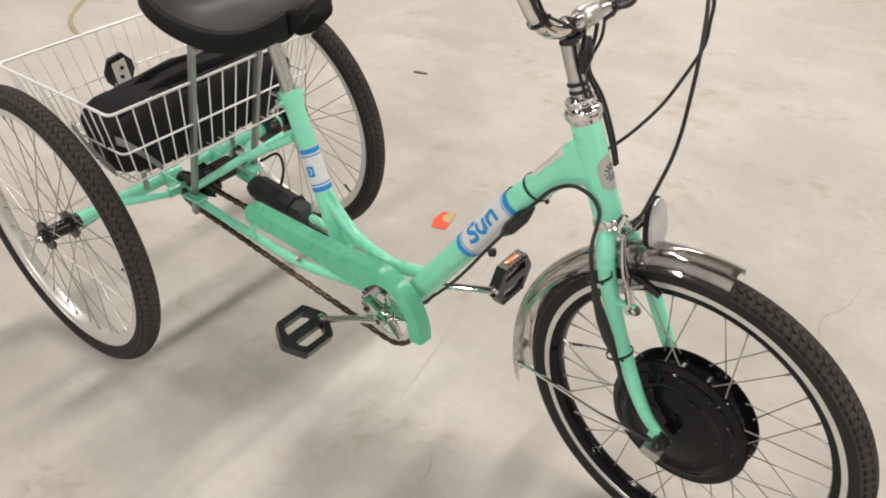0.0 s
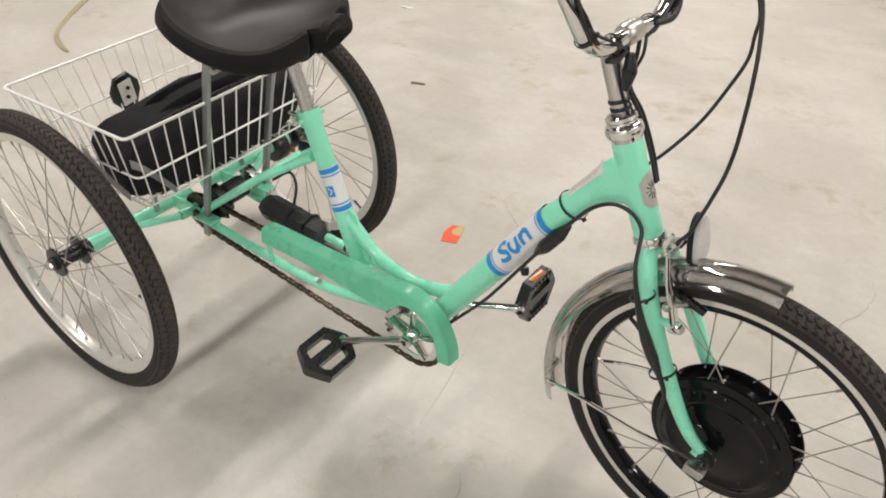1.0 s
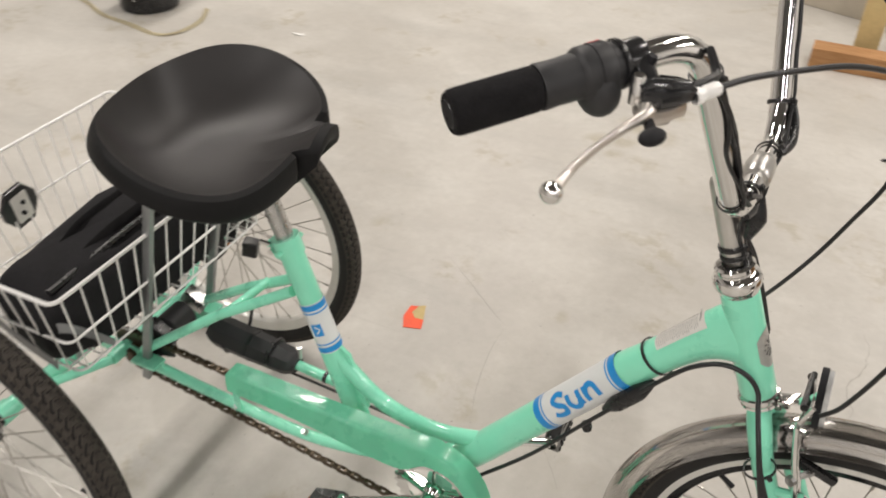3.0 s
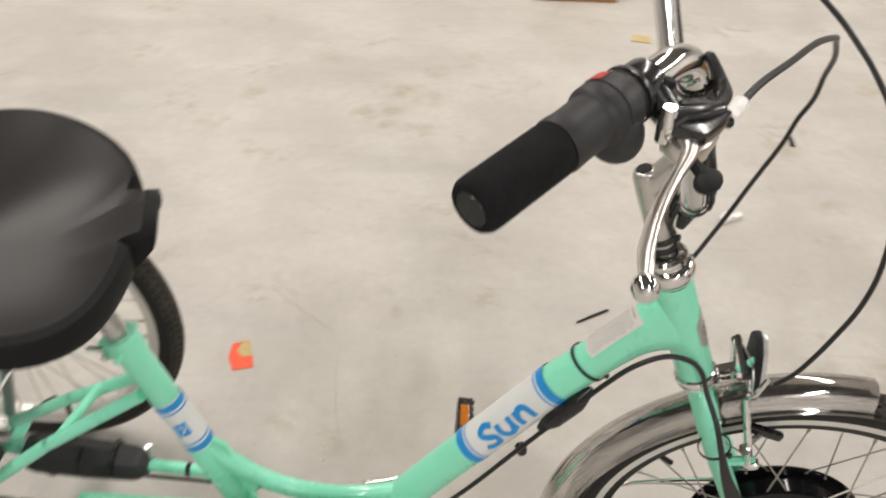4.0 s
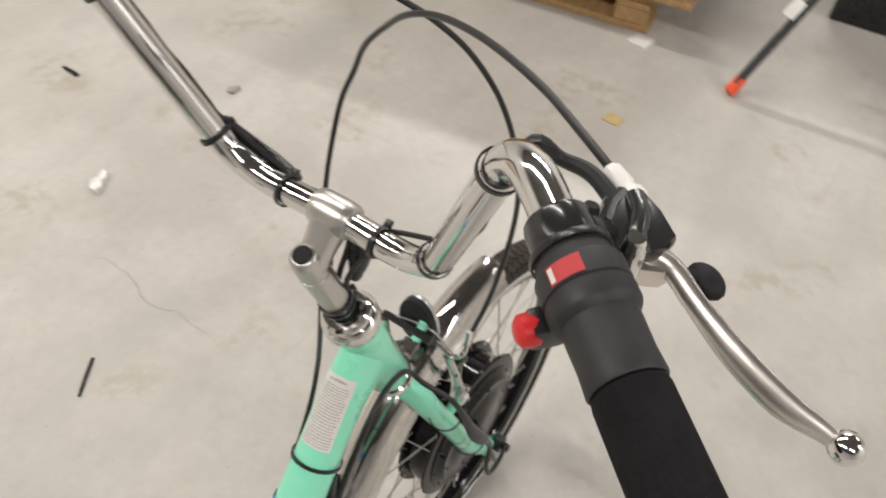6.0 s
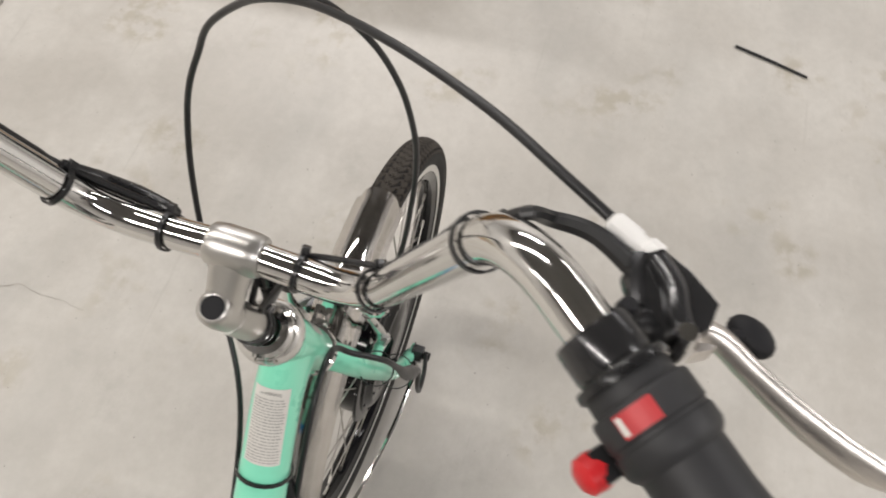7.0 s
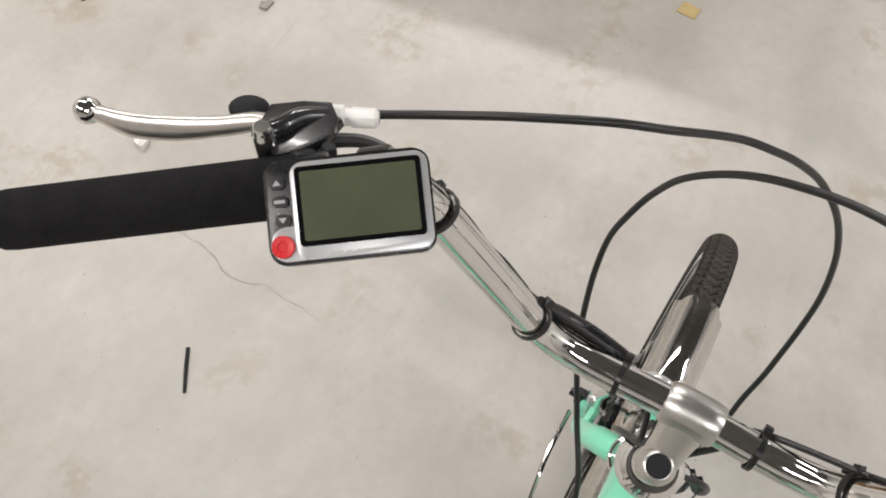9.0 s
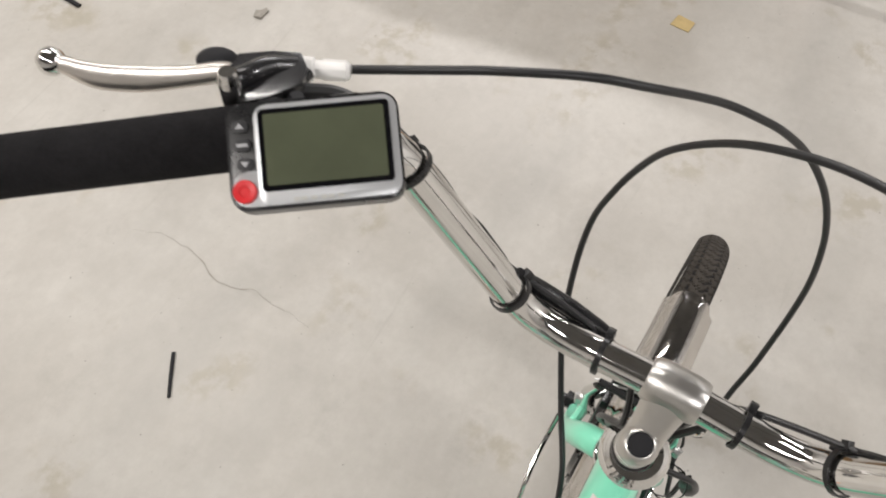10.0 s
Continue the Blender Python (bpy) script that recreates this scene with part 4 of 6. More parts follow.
# throttle on the right
p, u = along(-1, 0.007)
bm = B()
lathe(bm, [(0.0112, 0.012), (0.0160, 0.012), (0.0172, 0.014), (0.0174, 0.0235), (0.0196, 0.024), (0.0203, 0.0255), (0.0203, 0.036), (0.0195, 0.0365), (0.0195, 0.0385), (0.0204, 0.039), (0.0203, 0.0455), (0.0194, 0.0475), (0.0172, 0.0500), (0.0168, 0.068), (0.0174, 0.079), (0.0166, 0.0805), (0.0112, 0.081)], p, u, 32)
thr = part("throttle", bm, m_rubber, tri, "black twist throttle with red button and label", S)
up_ = (V(0, 0, 1) - u * u.z).normalized()
sd_ = u.cross(up_).normalized()
bm = B()
rows = []
for i in range(8):
    a = -1.05 + 0.78 * i / 7
    o = (up_ * math.cos(a) - sd_ * math.sin(a)) * 0.0208
    rows.append((bm.verts.new(p + u * 0.0262 + o), bm.verts.new(p + u * 0.0352 + o)))
for a, b in zip(rows, rows[1:]):
    bm.faces.new((a[0], b[0], b[1], a[1]))
part("throttle_label", bm, m_redlab, thr, "red printed label", S, flat=True)
bm = B()
rows = []
for i in range(3):
    a = -1.02 + 0.12 * i / 2
    o = (up_ * math.cos(a) - sd_ * math.sin(a)) * 0.0210
    rows.append((bm.verts.new(p + u * 0.0272 + o), bm.verts.new(p + u * 0.0342 + o)))
for a, b in zip(rows, rows[1:]):
    bm.faces.new((a[0], b[0], b[1], a[1]))
part("label_print", bm, m_label, thr, "", S, flat=True)

bm = B()
bside = -sd_ if (-sd_).x < 0 else sd_
q0 = p + u * 0.037 + bside * 0.0125 - up_ * 0.0175
box(bm, (0.014, 0.016, 0.015), axes(q0 + bside * 0.004, u, bside), 0.003)
part("button_housing", bm, m_black, thr, "", S)
bm = B()
lathe(bm, [(0.0075, 0.0), (0.0080, 0.003), (0.0074, 0.0075), (0.005, 0.0095), (0, 0.010)], q0 + bside * 0.008, bside, 18)
part("red_button", bm, m_red, thr, "round red push button", S)
bm = B()
bmesh.ops.create_uvsphere(bm, u_segments=20, v_segments=12, radius=1.0, matrix=axes(p + u * 0.034 - up_ * 0.013 - bside * 0.006, u, bside) @ Matrix.Diagonal((0.016, 0.019, 0.020, 1)))
part("lower_housing", bm, m_rubber, thr, "", S)
bm = B()
lathe(bm, [(0.003, 0.0), (0.003, 0.001)], q0, bside, 6)
part("button_seat", bm, m_red, thr, "round red push button", S)
bm = B()
lathe(bm, [(0.0185, 0.0), (0.019, 0.001), (0.019, 0.004), (0.0178, 0.0045)], p + u * 0.0125, u, 28)
part("collar", bm, m_black, thr, "", S)


def brake_lever(side):
    """A perch clamped on the bar, a barrel, a blade with a ball end and a small thumb latch."""
    def P(x, y, z):
        f = min(1.0, max(0.0, (y - 0.228) / 0.132))
        if side > 0:
            return V(x + 0.0222 - 0.0072 * f, y + 0.0135 - 0.010 * f, z - 0.0216 + 0.0055 * f - 0.0075 * min(1.0, max(0.0, (0.246 - y) / 0.012)))
        return V(x + 0.0103, -(y - 0.003), z - 0.0077)

    gp, gu = along(side, 0.019 if side > 0 else 0.0105)
    bm = B()
    lathe(bm, [(0.0114, -0.008), (0.0155, -0.008), (0.0160, -0.006), (0.0160, 0.006), (0.0155, 0.008), (0.0114, 0.008)], gp, gu, 20)
    o = P(0.919, 0.240, 1.0585)
    plate(bm, [(x, y * side) for x, y in ((0.006, -0.020), (0.016, -0.016), (0.023, -0.007), (0.016, 0.006), (0.005, 0.019), (-0.007, 0.017), (-0.016, 0.009), (-0.021, -0.003), (-0.010, -0.012))], 0.009, pose(o.x, o.y, o.z + 0.003), 0.003)
    tube(bm, [gp + V(0.004, 0, 0.002), P(0.906, 0.231, 1.059)], [0.012, 0.010], 12, flat=0.9, up=(0, 0, 1))
    tube(bm, spline([P(0.935, 0.232, 1.0655), P(0.924, 0.240, 1.067), P(0.912, 0.244, 1.0665), P(0.905, 0.250, 1.064)], 4), 0.0052, 10)
    tube(bm, [P(0.912, 0.228, 1.0640), P(0.925, 0.225, 1.0640), P(0.936, 0.2255, 1.063)], 0.0040, 8)
    lev = part("brake_lever", bm, m_perch, tri, "black brake lever perch with polished alloy blade", S)
    bm = B()
    lathe(bm, [(0.0046, 0.0), (0.0062, 0.001), (0.0062, 0.007), (0.0048, 0.008), (0.0048, 0.011), (0.0056, 0.012), (0.0054, 0.024), (0.0035, 0.026)], P(0.940, 0.2335, 1.059), V(0.0085, -0.0165 * side, 0.0005), 8)
    part("barrel_adjuster", bm, m_white, lev, "white metal cable barrel", S)
    bm = B()
    plate(bm, [(x, y * side) for x, y in ((0.012, -0.012), (0.018, -0.004), (0.010, 0.012), (0.000, 0.026), (-0.010, 0.022), (-0.018, 0.008), (-0.014, -0.004))], 0.012, pose(o.x, o.y, o.z - 0.0085), 0.004)
    part("lever_root", bm, m_blade, lev, "polished alloy lever root", S)
    bm = B()
    bl = spline([P(0.914, 0.245, 1.058), P(0.916, 0.262, 1.054), P(0.907, 0.281, 1.049), P(0.8965, 0.305, 1.0435), P(0.8895, 0.330, 1.0385), P(0.888, 0.350, 1.037), P(0.887, 0.358, 1.036)], 5)
    tube(bm, bl, spread([0.0062, 0.0056, 0.0056, 0.0068, 0.0070, 0.0050, 0.0038], len(bl)), 16, flat=spread([1.1, 0.85, 0.60, 0.45, 0.45, 0.70, 1.0], len(bl)), up=(0.5, 0, 0.87))
    part("blade", bm, m_blade, lev, "polished alloy lever blade", S)
    bm = B()
    bmesh.ops.create_uvsphere(bm, u_segments=20, v_segments=14, radius=0.0078, matrix=Matrix.Translation(P(0.887, 0.360, 1.036)))
    part("ball_end", bm, m_chrome, lev, "", S)
    bm = B()
    lathe(bm, [(0, 0.014), (0.004, 0.014), (0.0052, 0.012), (0.0052, 0.009), (0.006, 0.008), (0.006, -0.008)], P(0.903, 0.247, 1.060), (0, 0, 1), 12)
    part("pivot_bolt", bm, m_chrome, lev, "", S)
    bm = B()
    lathe(bm, [(0, 0.003), (0.0035, 0.003), (0.0045, 0.0), (0.0045, -0.008)], gp + V(0.016, side * 0.004, 0.006), (0.3, 0, 1), 10)
    part("clamp_screw", bm, m_cap, lev, "", S)
    bm = B()
    c = P(0.926, 0.278, 1.046)
    tube(bm, [P(0.917, 0.262, 1.050), c], [0.0035, 0.0045], 8)
    bmesh.ops.create_uvsphere(bm, u_segments=16, v_segments=10, radius=1.0, matrix=axes(c, (0.83, 0.50 * side, 0), (-0.50, 0.83 * side, 0)) @ Matrix.Diagonal((0.0078, 0.0112, 0.0062, 1)))
    part("park_latch", bm, m_cap, lev, "black plastic parking latch", S)
    return lev


for side in (-1, 1):
    brake_lever(side)
# wire from each lever switch, looping back to the bar and then along the riser
for side in (-1, 1):
    bm = B()
    o = V(0.0103, 0.003, -0.0077) if side < 0 else V(0.0130, 0.0135, -0.0260)
    pts = [V(0.928, 0.232 * side, 1.058) + o, V(0.942, 0.207 * side, 1.060) + o, V(0.944, 0.187 * side, 1.059) + o, bar_at(7.9, side) + V(0.012, 0, 0.006)]
    pts += [bar_at(6.6, side) + V(0.0125, 0, -0.001), bar_at(5.8, side) + V(0.0145, 0, -0.007), bar_at(5.2, side) + V(0.0125, 0, 0.001), bar_at(4.5, side) + V(0.0145, 0, -0.004), bar_at(4.0, side) + V(0.0135, 0, 0), bar_at(2.0, side) + V(0.0125, 0, 0.003), bar_at(1.0, side) + V(0.008, 0, -0.012)]
    cv = spline(pts, 5)
    tube(bm, cv, spread([0.0050, 0.0044, 0.0038, 0.0030, 0.0022, 0.0020, 0.0020, 0.0020, 0.0020, 0.0022, 0.0022] if side < 0 else [0.0046, 0.0036, 0.0026, 0.0024, 0.0022, 0.0020, 0.0020, 0.0020, 0.0020, 0.0022, 0.0022], len(cv)), 8)
    part("switch_wire", bm, m_cable, tri, "black brake switch wire along the bar", S)
bm = B()
cv = spline([bar_at(3.9, 1) + V(0.012, 0, 0.006), bar_at(3.3, 1) + V(0.0165, 0, 0.003), bar_at(2.6, 1) + V(0.0175, 0, 0.003), bar_at(2.0, 1) + V(0.0145, 0, 0.004), bar_at(1.7, 1) + V(0.0125, 0, 0.004)], 4)
tube(bm, cv, spread([0.003, 0.0056, 0.0062, 0.0045, 0.0028], len(cv)), 10)
part("wire_sheath", bm, m_black, tri, "black shrink sleeve over wires", S)
bm = B()
cv = spline([V(0.990, -0.018, 0.856), V(0.991, -0.040, 0.853), V(0.990, -0.062, 0.857)], 4)
tube(bm, cv, spread([0.005, 0.0070, 0.004], len(cv)), 10)
part("wire_sheath", bm, m_black, tri, "black shrink sleeve over wires", S)
for k, (a, b) in enumerate(((0.1, 0.0), (0.75, 0.006), (-0.6, -0.004))):
    bm = B()
    pts = []
    for i in range(9):
        c = bar_at(7.0 - i * 0.45, -1)
        w = a + 0.35 * math.sin(i * 1.35 + k * 2)
        r = 0.0134 + 0.0022 * abs(math.sin(i * 0.9 + k))
        pts.append(c + V(math.cos(w) * r, -math.sin(w) * r * 0.8, b * 0.3))
    tube(bm, spline(pts, 4), 0.0019, 7)
    part("wire", bm, m_cable, tri, "thin black wire wound along the bar", S)
# bundle of wires from bar down the front of the stem
for k, (dy, w) in enumerate(((-0.012, 0.0026), (-0.004, 0.0026), (0.006, 0.003), (0.012, 0.0024))):
    bm = B()
    cv = spline([(0.991, dy * 3, 0.858), (0.986 + 0.003 * k, dy * 2, 0.836), (0.985, dy + 0.004, 0.796), (1.003, dy * 1.4 + 0.012, 0.752), (1.024, dy * 1.4 + 0.014, 0.70), (1.04, dy + 0.012, 0.66)], 5)
    tube(bm, cv, w, 7)
    part("wire", bm, m_cable, tri, "", S)
bm = B()
cv = spline([(0.994, -0.010, 0.850), (0.997, -0.013, 0.826), (0.993, -0.011, 0.800)], 4)
tube(bm, cv, spread([0.006, 0.0105, 0.005], len(cv)), 10)
part("wire_connector", bm, m_black, tri, "black waterproof wire connector", S)


def tie(c, axis, radius, name="cable_tie", nub=None, m=None):
    """A nylon cable tie with its square head."""
    bm = B()
    ax = Vector(axis).normalized()
    s = ax.orthogonal().normalized()
    w = ax.cross(s)
    seg = 20
    rows = []
    for i in range(seg):
        a = 2 * math.pi * i / seg
        d = s * math.cos(a) + w * math.sin(a)
        rows.append([bm.verts.new(Vector(c) + d * rr + ax * h) for rr, h in ((radius, -0.0018), (radius + 0.0013, -0.0018), (radius + 0.0013, 0.0018), (radius, 0.0018))])
    for i in range(seg):
        a, b = rows[i], rows[(i + 1) % seg]
        for k in range(4):
            bm.faces.new((a[k], a[(k + 1) % 4], b[(k + 1) % 4], b[k]))
    if nub is not None:
        n = Vector(nub).normalized()
        n = (n - ax * n.dot(ax)).normalized()
        box(bm, (0.006, 0.0052, 0.005), axes(Vector(c) + n * (radius + 0.003), n, ax), 0.0006)
    return part(name, bm, m_black, tri, "black nylon cable tie" if name == "cable_tie" else "", m)


for i, side in ((1.75, 1), (1.85, -1), (3.85, 1), (3.6, -1), (7.0, 1), (7.0, -1)):
    a, b = bar_at(i - 0.15, side), bar_at(i + 0.15, side)
    tie(bar_at(i, side), b - a, 0.0125, nub=(0.8, 0, -0.5) if i == 7.0 else (0.7, 0, 0.7), m=S)
tie(HT_T + AX * 0.052, AX, 0.0140, nub=(1, -0.4, 0), m=S)
tie(V(0.9285, 0, 0.5945), V(0.58, 0, 0.81), 0.0244, nub=(0.4, -0.2, -1))
tie(V(1.128, -0.066, 0.414), (0.42, 0, -0.9), 0.0195, nub=(0.6, -0.6, 0), m=S)
tie(V(1.078, -0.060, 0.527), (0.36, 0, -0.9), 0.0175, nub=(0.6, -0.6, 0), m=S)

# ---- cables ----
def cable(pts, r, label, name="brake_cable", m=None, rs=None):
    bm = B()
    cv = spline(pts, 6)
    tube(bm, cv, r if rs is None else spread(rs, len(cv)), 10)
    return part(name, bm, m_cable, tri, label, m)


cable([(0.9438, -0.2194, 1.0476), (0.9671, -0.1853, 1.0485), (0.9976, -0.1449, 1.0444), (1.0344, -0.0891, 1.0332), (1.0704, -0.0331, 1.0118), (1.0893, 0.0063, 0.9900), (1.1062, 0.0375, 0.9606), (1.1148, 0.0655, 0.9283),
       (1.1187, 0.0811, 0.8953), (1.1138, 0.0923, 0.8650), (1.1091, 0.0997, 0.8301), (1.0913, 0.0985, 0.7859), (1.0649, 0.0884, 0.7315), (1.0269, 0.0647, 0.6794), (0.985, 0.040, 0.640),
       (0.94, 0.030, 0.588), (0.86, 0.029, 0.487), (0.72, 0.028, 0.302), (0.66, 0.035, 0.21), (0.55, 0.05, 0.235), (0.40, 0.055, 0.243), (0.30, 0.058, 0.245)], 0.0026, "black rear brake cable looping ahead of the bar")
cable([(0.9940, 0.2307, 1.0251), (1.0060, 0.2052, 1.0269), (1.0142, 0.1810, 1.0315), (1.0210, 0.1560, 1.0375), (1.0375, 0.1130, 1.0405), (1.0590, 0.0835, 1.0280), (1.0840, 0.0610, 1.0100), (1.1030, 0.0440, 0.9945), (1.1160, 0.0260, 0.9810), (1.1300, 0.0070, 0.9640),
       (1.1470, -0.0150, 0.9360), (1.1580, -0.0380, 0.8990), (1.1630, -0.0540, 0.8600), (1.1640, -0.0630, 0.8250), (1.1630, -0.0685, 0.7900), (1.1575, -0.0700, 0.7540), (1.1480, -0.0690, 0.7200), (1.1375, -0.0670, 0.6870), (1.1265, -0.0630, 0.6560), (1.1130, -0.0600, 0.6363)], 0.0026, "black front brake cable looping ahead of the bar")
cable([(1.210, -0.079, 0.292), (1.183, -0.084, 0.292), (1.150, -0.086, 0.310), (1.138, -0.086, 0.350), (1.140, -0.086, 0.392), (1.127, -0.085, 0.424), (1.114, -0.084, 0.448), (1.100, -0.083, 0.475), (1.087, -0.082, 0.506), (1.074, -0.079, 0.545), (1.063, -0.068, 0.580),
       (1.054, -0.040, 0.598), (1.048, -0.028, 0.614), (1.031, -0.027, 0.632), (1.003, -0.028, 0.637), (0.972, -0.029, 0.620), (0.945, -0.0285, 0.588), (0.921, -0.028, 0.554), (0.861, -0.027, 0.468), (0.793, -0.0265, 0.370), (0.726, -0.026, 0.290), (0.68, -0.02, 0.235)],
      0.0032, "black motor cable tied along fork and down tube", "motor_cable", None,
      [0.003, 0.003, 0.003, 0.003, 0.0032, 0.0045, 0.0085, 0.0085, 0.006, 0.0035, 0.003, 0.003, 0.003, 0.003, 0.003, 0.003, 0.003, 0.003, 0.003, 0.003, 0.003, 0.003])
bm = B()
cv = spline([(0.934, -0.018, 0.569), (0.919, -0.021, 0.548), (0.895, -0.021, 0.516), (0.880, -0.020, 0.497)], 4)
tube(bm, cv, spread([0.004, 0.0115, 0.0115, 0.004], len(cv)), 10)
part("cable_connector", bm, m_black, tri, "black cable connector under the down tube")
bm = B()
lathe(bm, [(0, 0.0), (0.007, 0.0), (0.0075, 0.006), (0.006, 0.012), (0, 0.013)], (0.860, -0.018, 0.459), (0.3, -0.2, -1), 12)
part("cable_stop", bm, m_black, tri, "")
cable([(0.16, 0.085, 0.335), (0.20, 0.10, 0.36), (0.215, 0.10, 0.33), (0.21, 0.085, 0.28), (0.20, 0.07, 0.265)], 0.0032, "black power lead by the rear stays", "power_lead")

# ---- display ----
DX, DY = V(0.5467, -0.8351, 0.0611), V(0.7223, 0.5072, 0.4702)
DM = axes((0.9187, 0.2023, 1.0540), DX, DY) @ Matrix.Diagonal((1.09, 1.08, 1.03, 1))
DW, DH = 0.0715, 0.0455
bm = B()
plate(bm, rounded(DW, DH, 0.007), 0.013, DM @ pose(0.0027, -0.0003, -0.005), 0.0015)
disp = part("display", bm, m_black, tri, "black and silver bar display with blank grey screen")
bm = B()
plate(bm, [(x + 0.0080, y - 0.0003) for x, y in rounded(0.0590, DH - 0.003, 0.0055)], 0.002, DM @ pose(0, 0, 0.0016), 0.0006)
part("bezel", bm, m_bezel, disp, "brushed silver bezel")
bm = B()
plate(bm, rounded(0.020, 0.0150, 0.0060), 0.002, DM @ pose(-0.0215, -0.0140, 0.0014), 0.0006)
part("bezel_foot", bm, m_bezel, disp)
bm = B()
plate(bm, rounded(0.0540, 0.0345, 0.002), 0.0012, DM @ pose(0.0075, 0.0015, 0.0028))
part("screen_mask", bm, m_gloss, disp, "gloss black screen surround", flat=True)
bm = B()
plate(bm, rounded(0.0495, 0.0300, 0.001), 0.0006, DM @ pose(0.0075, 0.0015, 0.0037))
part("screen", bm, m_lcd, disp, "blank grey green screen", flat=True)
bm = B()
lathe(bm, [(0, 0.0018), (0.0022, 0.0018), (0.0026, 0.0026), (0.0050, 0.0030), (0.0054, 0.0022), (0.0054, -0.001)], DM @ V(-0.0268, -0.0150, 0.002), DM.to_3x3() @ V(0, 0, 1), 24)
part("power_button", bm, m_red, disp, "round red power button")
for k, y in enumerate((0.0125, 0.0045, -0.0035)):
    bm = B()
    plate(bm, rounded(0.0068, 0.0052, 0.0022), 0.002, DM @ pose(-0.0272 + 0.0006 * k, y, 0.0018), 0.0006)
    part("key", bm, m_rubber, disp)
    bm = B()
    if k == 1:
        box(bm, (0.0046, 0.0014, 0.0003), DM @ pose(-0.0266, y, 0.0031))
    else:
        plate(bm, [(-0.0018, -0.0010 if k == 0 else 0.0010), (0.0018, -0.0010 if k == 0 else 0.0010), (0, 0.0014 if k == 0 else -0.0014)][::1 if k == 0 else -1], 0.0003, DM @ pose(-0.0272 + 0.0006 * k, y, 0.0031))
    part("key_mark", bm, m_tapegrey, disp, flat=True)
bm = B()
for x in (-0.010, -0.007, -0.003, 0.001, 0.004, 0.008):
    box(bm, (0.0024, 0.0017, 0.0003), DM @ pose(x + 0.004, -0.0198, 0.0028))
part("maker_mark", bm, m_badge, disp, flat=True)
bm = B()
gp, gu = along(1, 0.0)
lathe(bm, [(0.0113, -0.020), (0.0145, -0.020), (0.0150, -0.018), (0.0150, -0.006), (0.0145, -0.004), (0.0113, -0.004)], S @ gp, S.to_3x3() @ gu, 20)
part("display_clamp", bm, m_black, disp)

# ---- chain drive ----
CR = V(0.653, 0, 0.240)
bm = B()
ol = []
for k in range(28 * 4):
    a = 2 * math.pi * k / (28 * 4)
    ol.append(((0.0675 if k % 4 in (1, 2) else 0.0620) * math.cos(a), (0.0675 if k % 4 in (1, 2) else 0.0620) * math.sin(a)))
inner = [(0.0465 * math.cos(2 * math.pi * k / 112), 0.0465 * math.sin(2 * math.pi * k / 112)) for k in range(112)]
M = axes((CR.x, -0.056, CR.z), (1, 0, 0), (0, 0, 1))
for z in (-0.0013, 0.0013):
    vo = [bm.verts.new(M @ V(x, y, z)) for x, y in ol]
    vi = [bm.verts.new(M @ V(x, y, z)) for x, y in inner]
    for k in range(112):
        bm.faces.new((vo[k], vo[(k + 1) % 112], vi[(k + 1) % 112], vi[k]))
    if z < 0:
        keep = vo, vi
for k in range(112):
    bm.faces.new((keep[0][k], keep[0][(k + 1) % 112], vo[(k + 1) % 112], vo[k]))
    bm.faces.new((keep[1][k], vi[k], vi[(k + 1) % 112], keep[1][(k + 1) % 112]))
for k in range(5):
    a = 2 * math.pi * (k + 0.2) / 5
    tube(bm, [M @ V(0.012 * math.cos(a), 0.012 * math.sin(a), 0), M @ V(0.053 * math.cos(a), 0.053 * math.sin(a), 0)], [0.013, 0.0105], 8, flat=0.2, up=(0, 1, 0))
lathe(bm, [(0, 0.012), (0.011, 0.012), (0.016, 0.006), (0.018, -0.003)], (CR.x, -0.056, CR.z), (0, -1, 0), 24)
part("chainring", bm, m_chrome, tri, "small chromed chainring with spider")
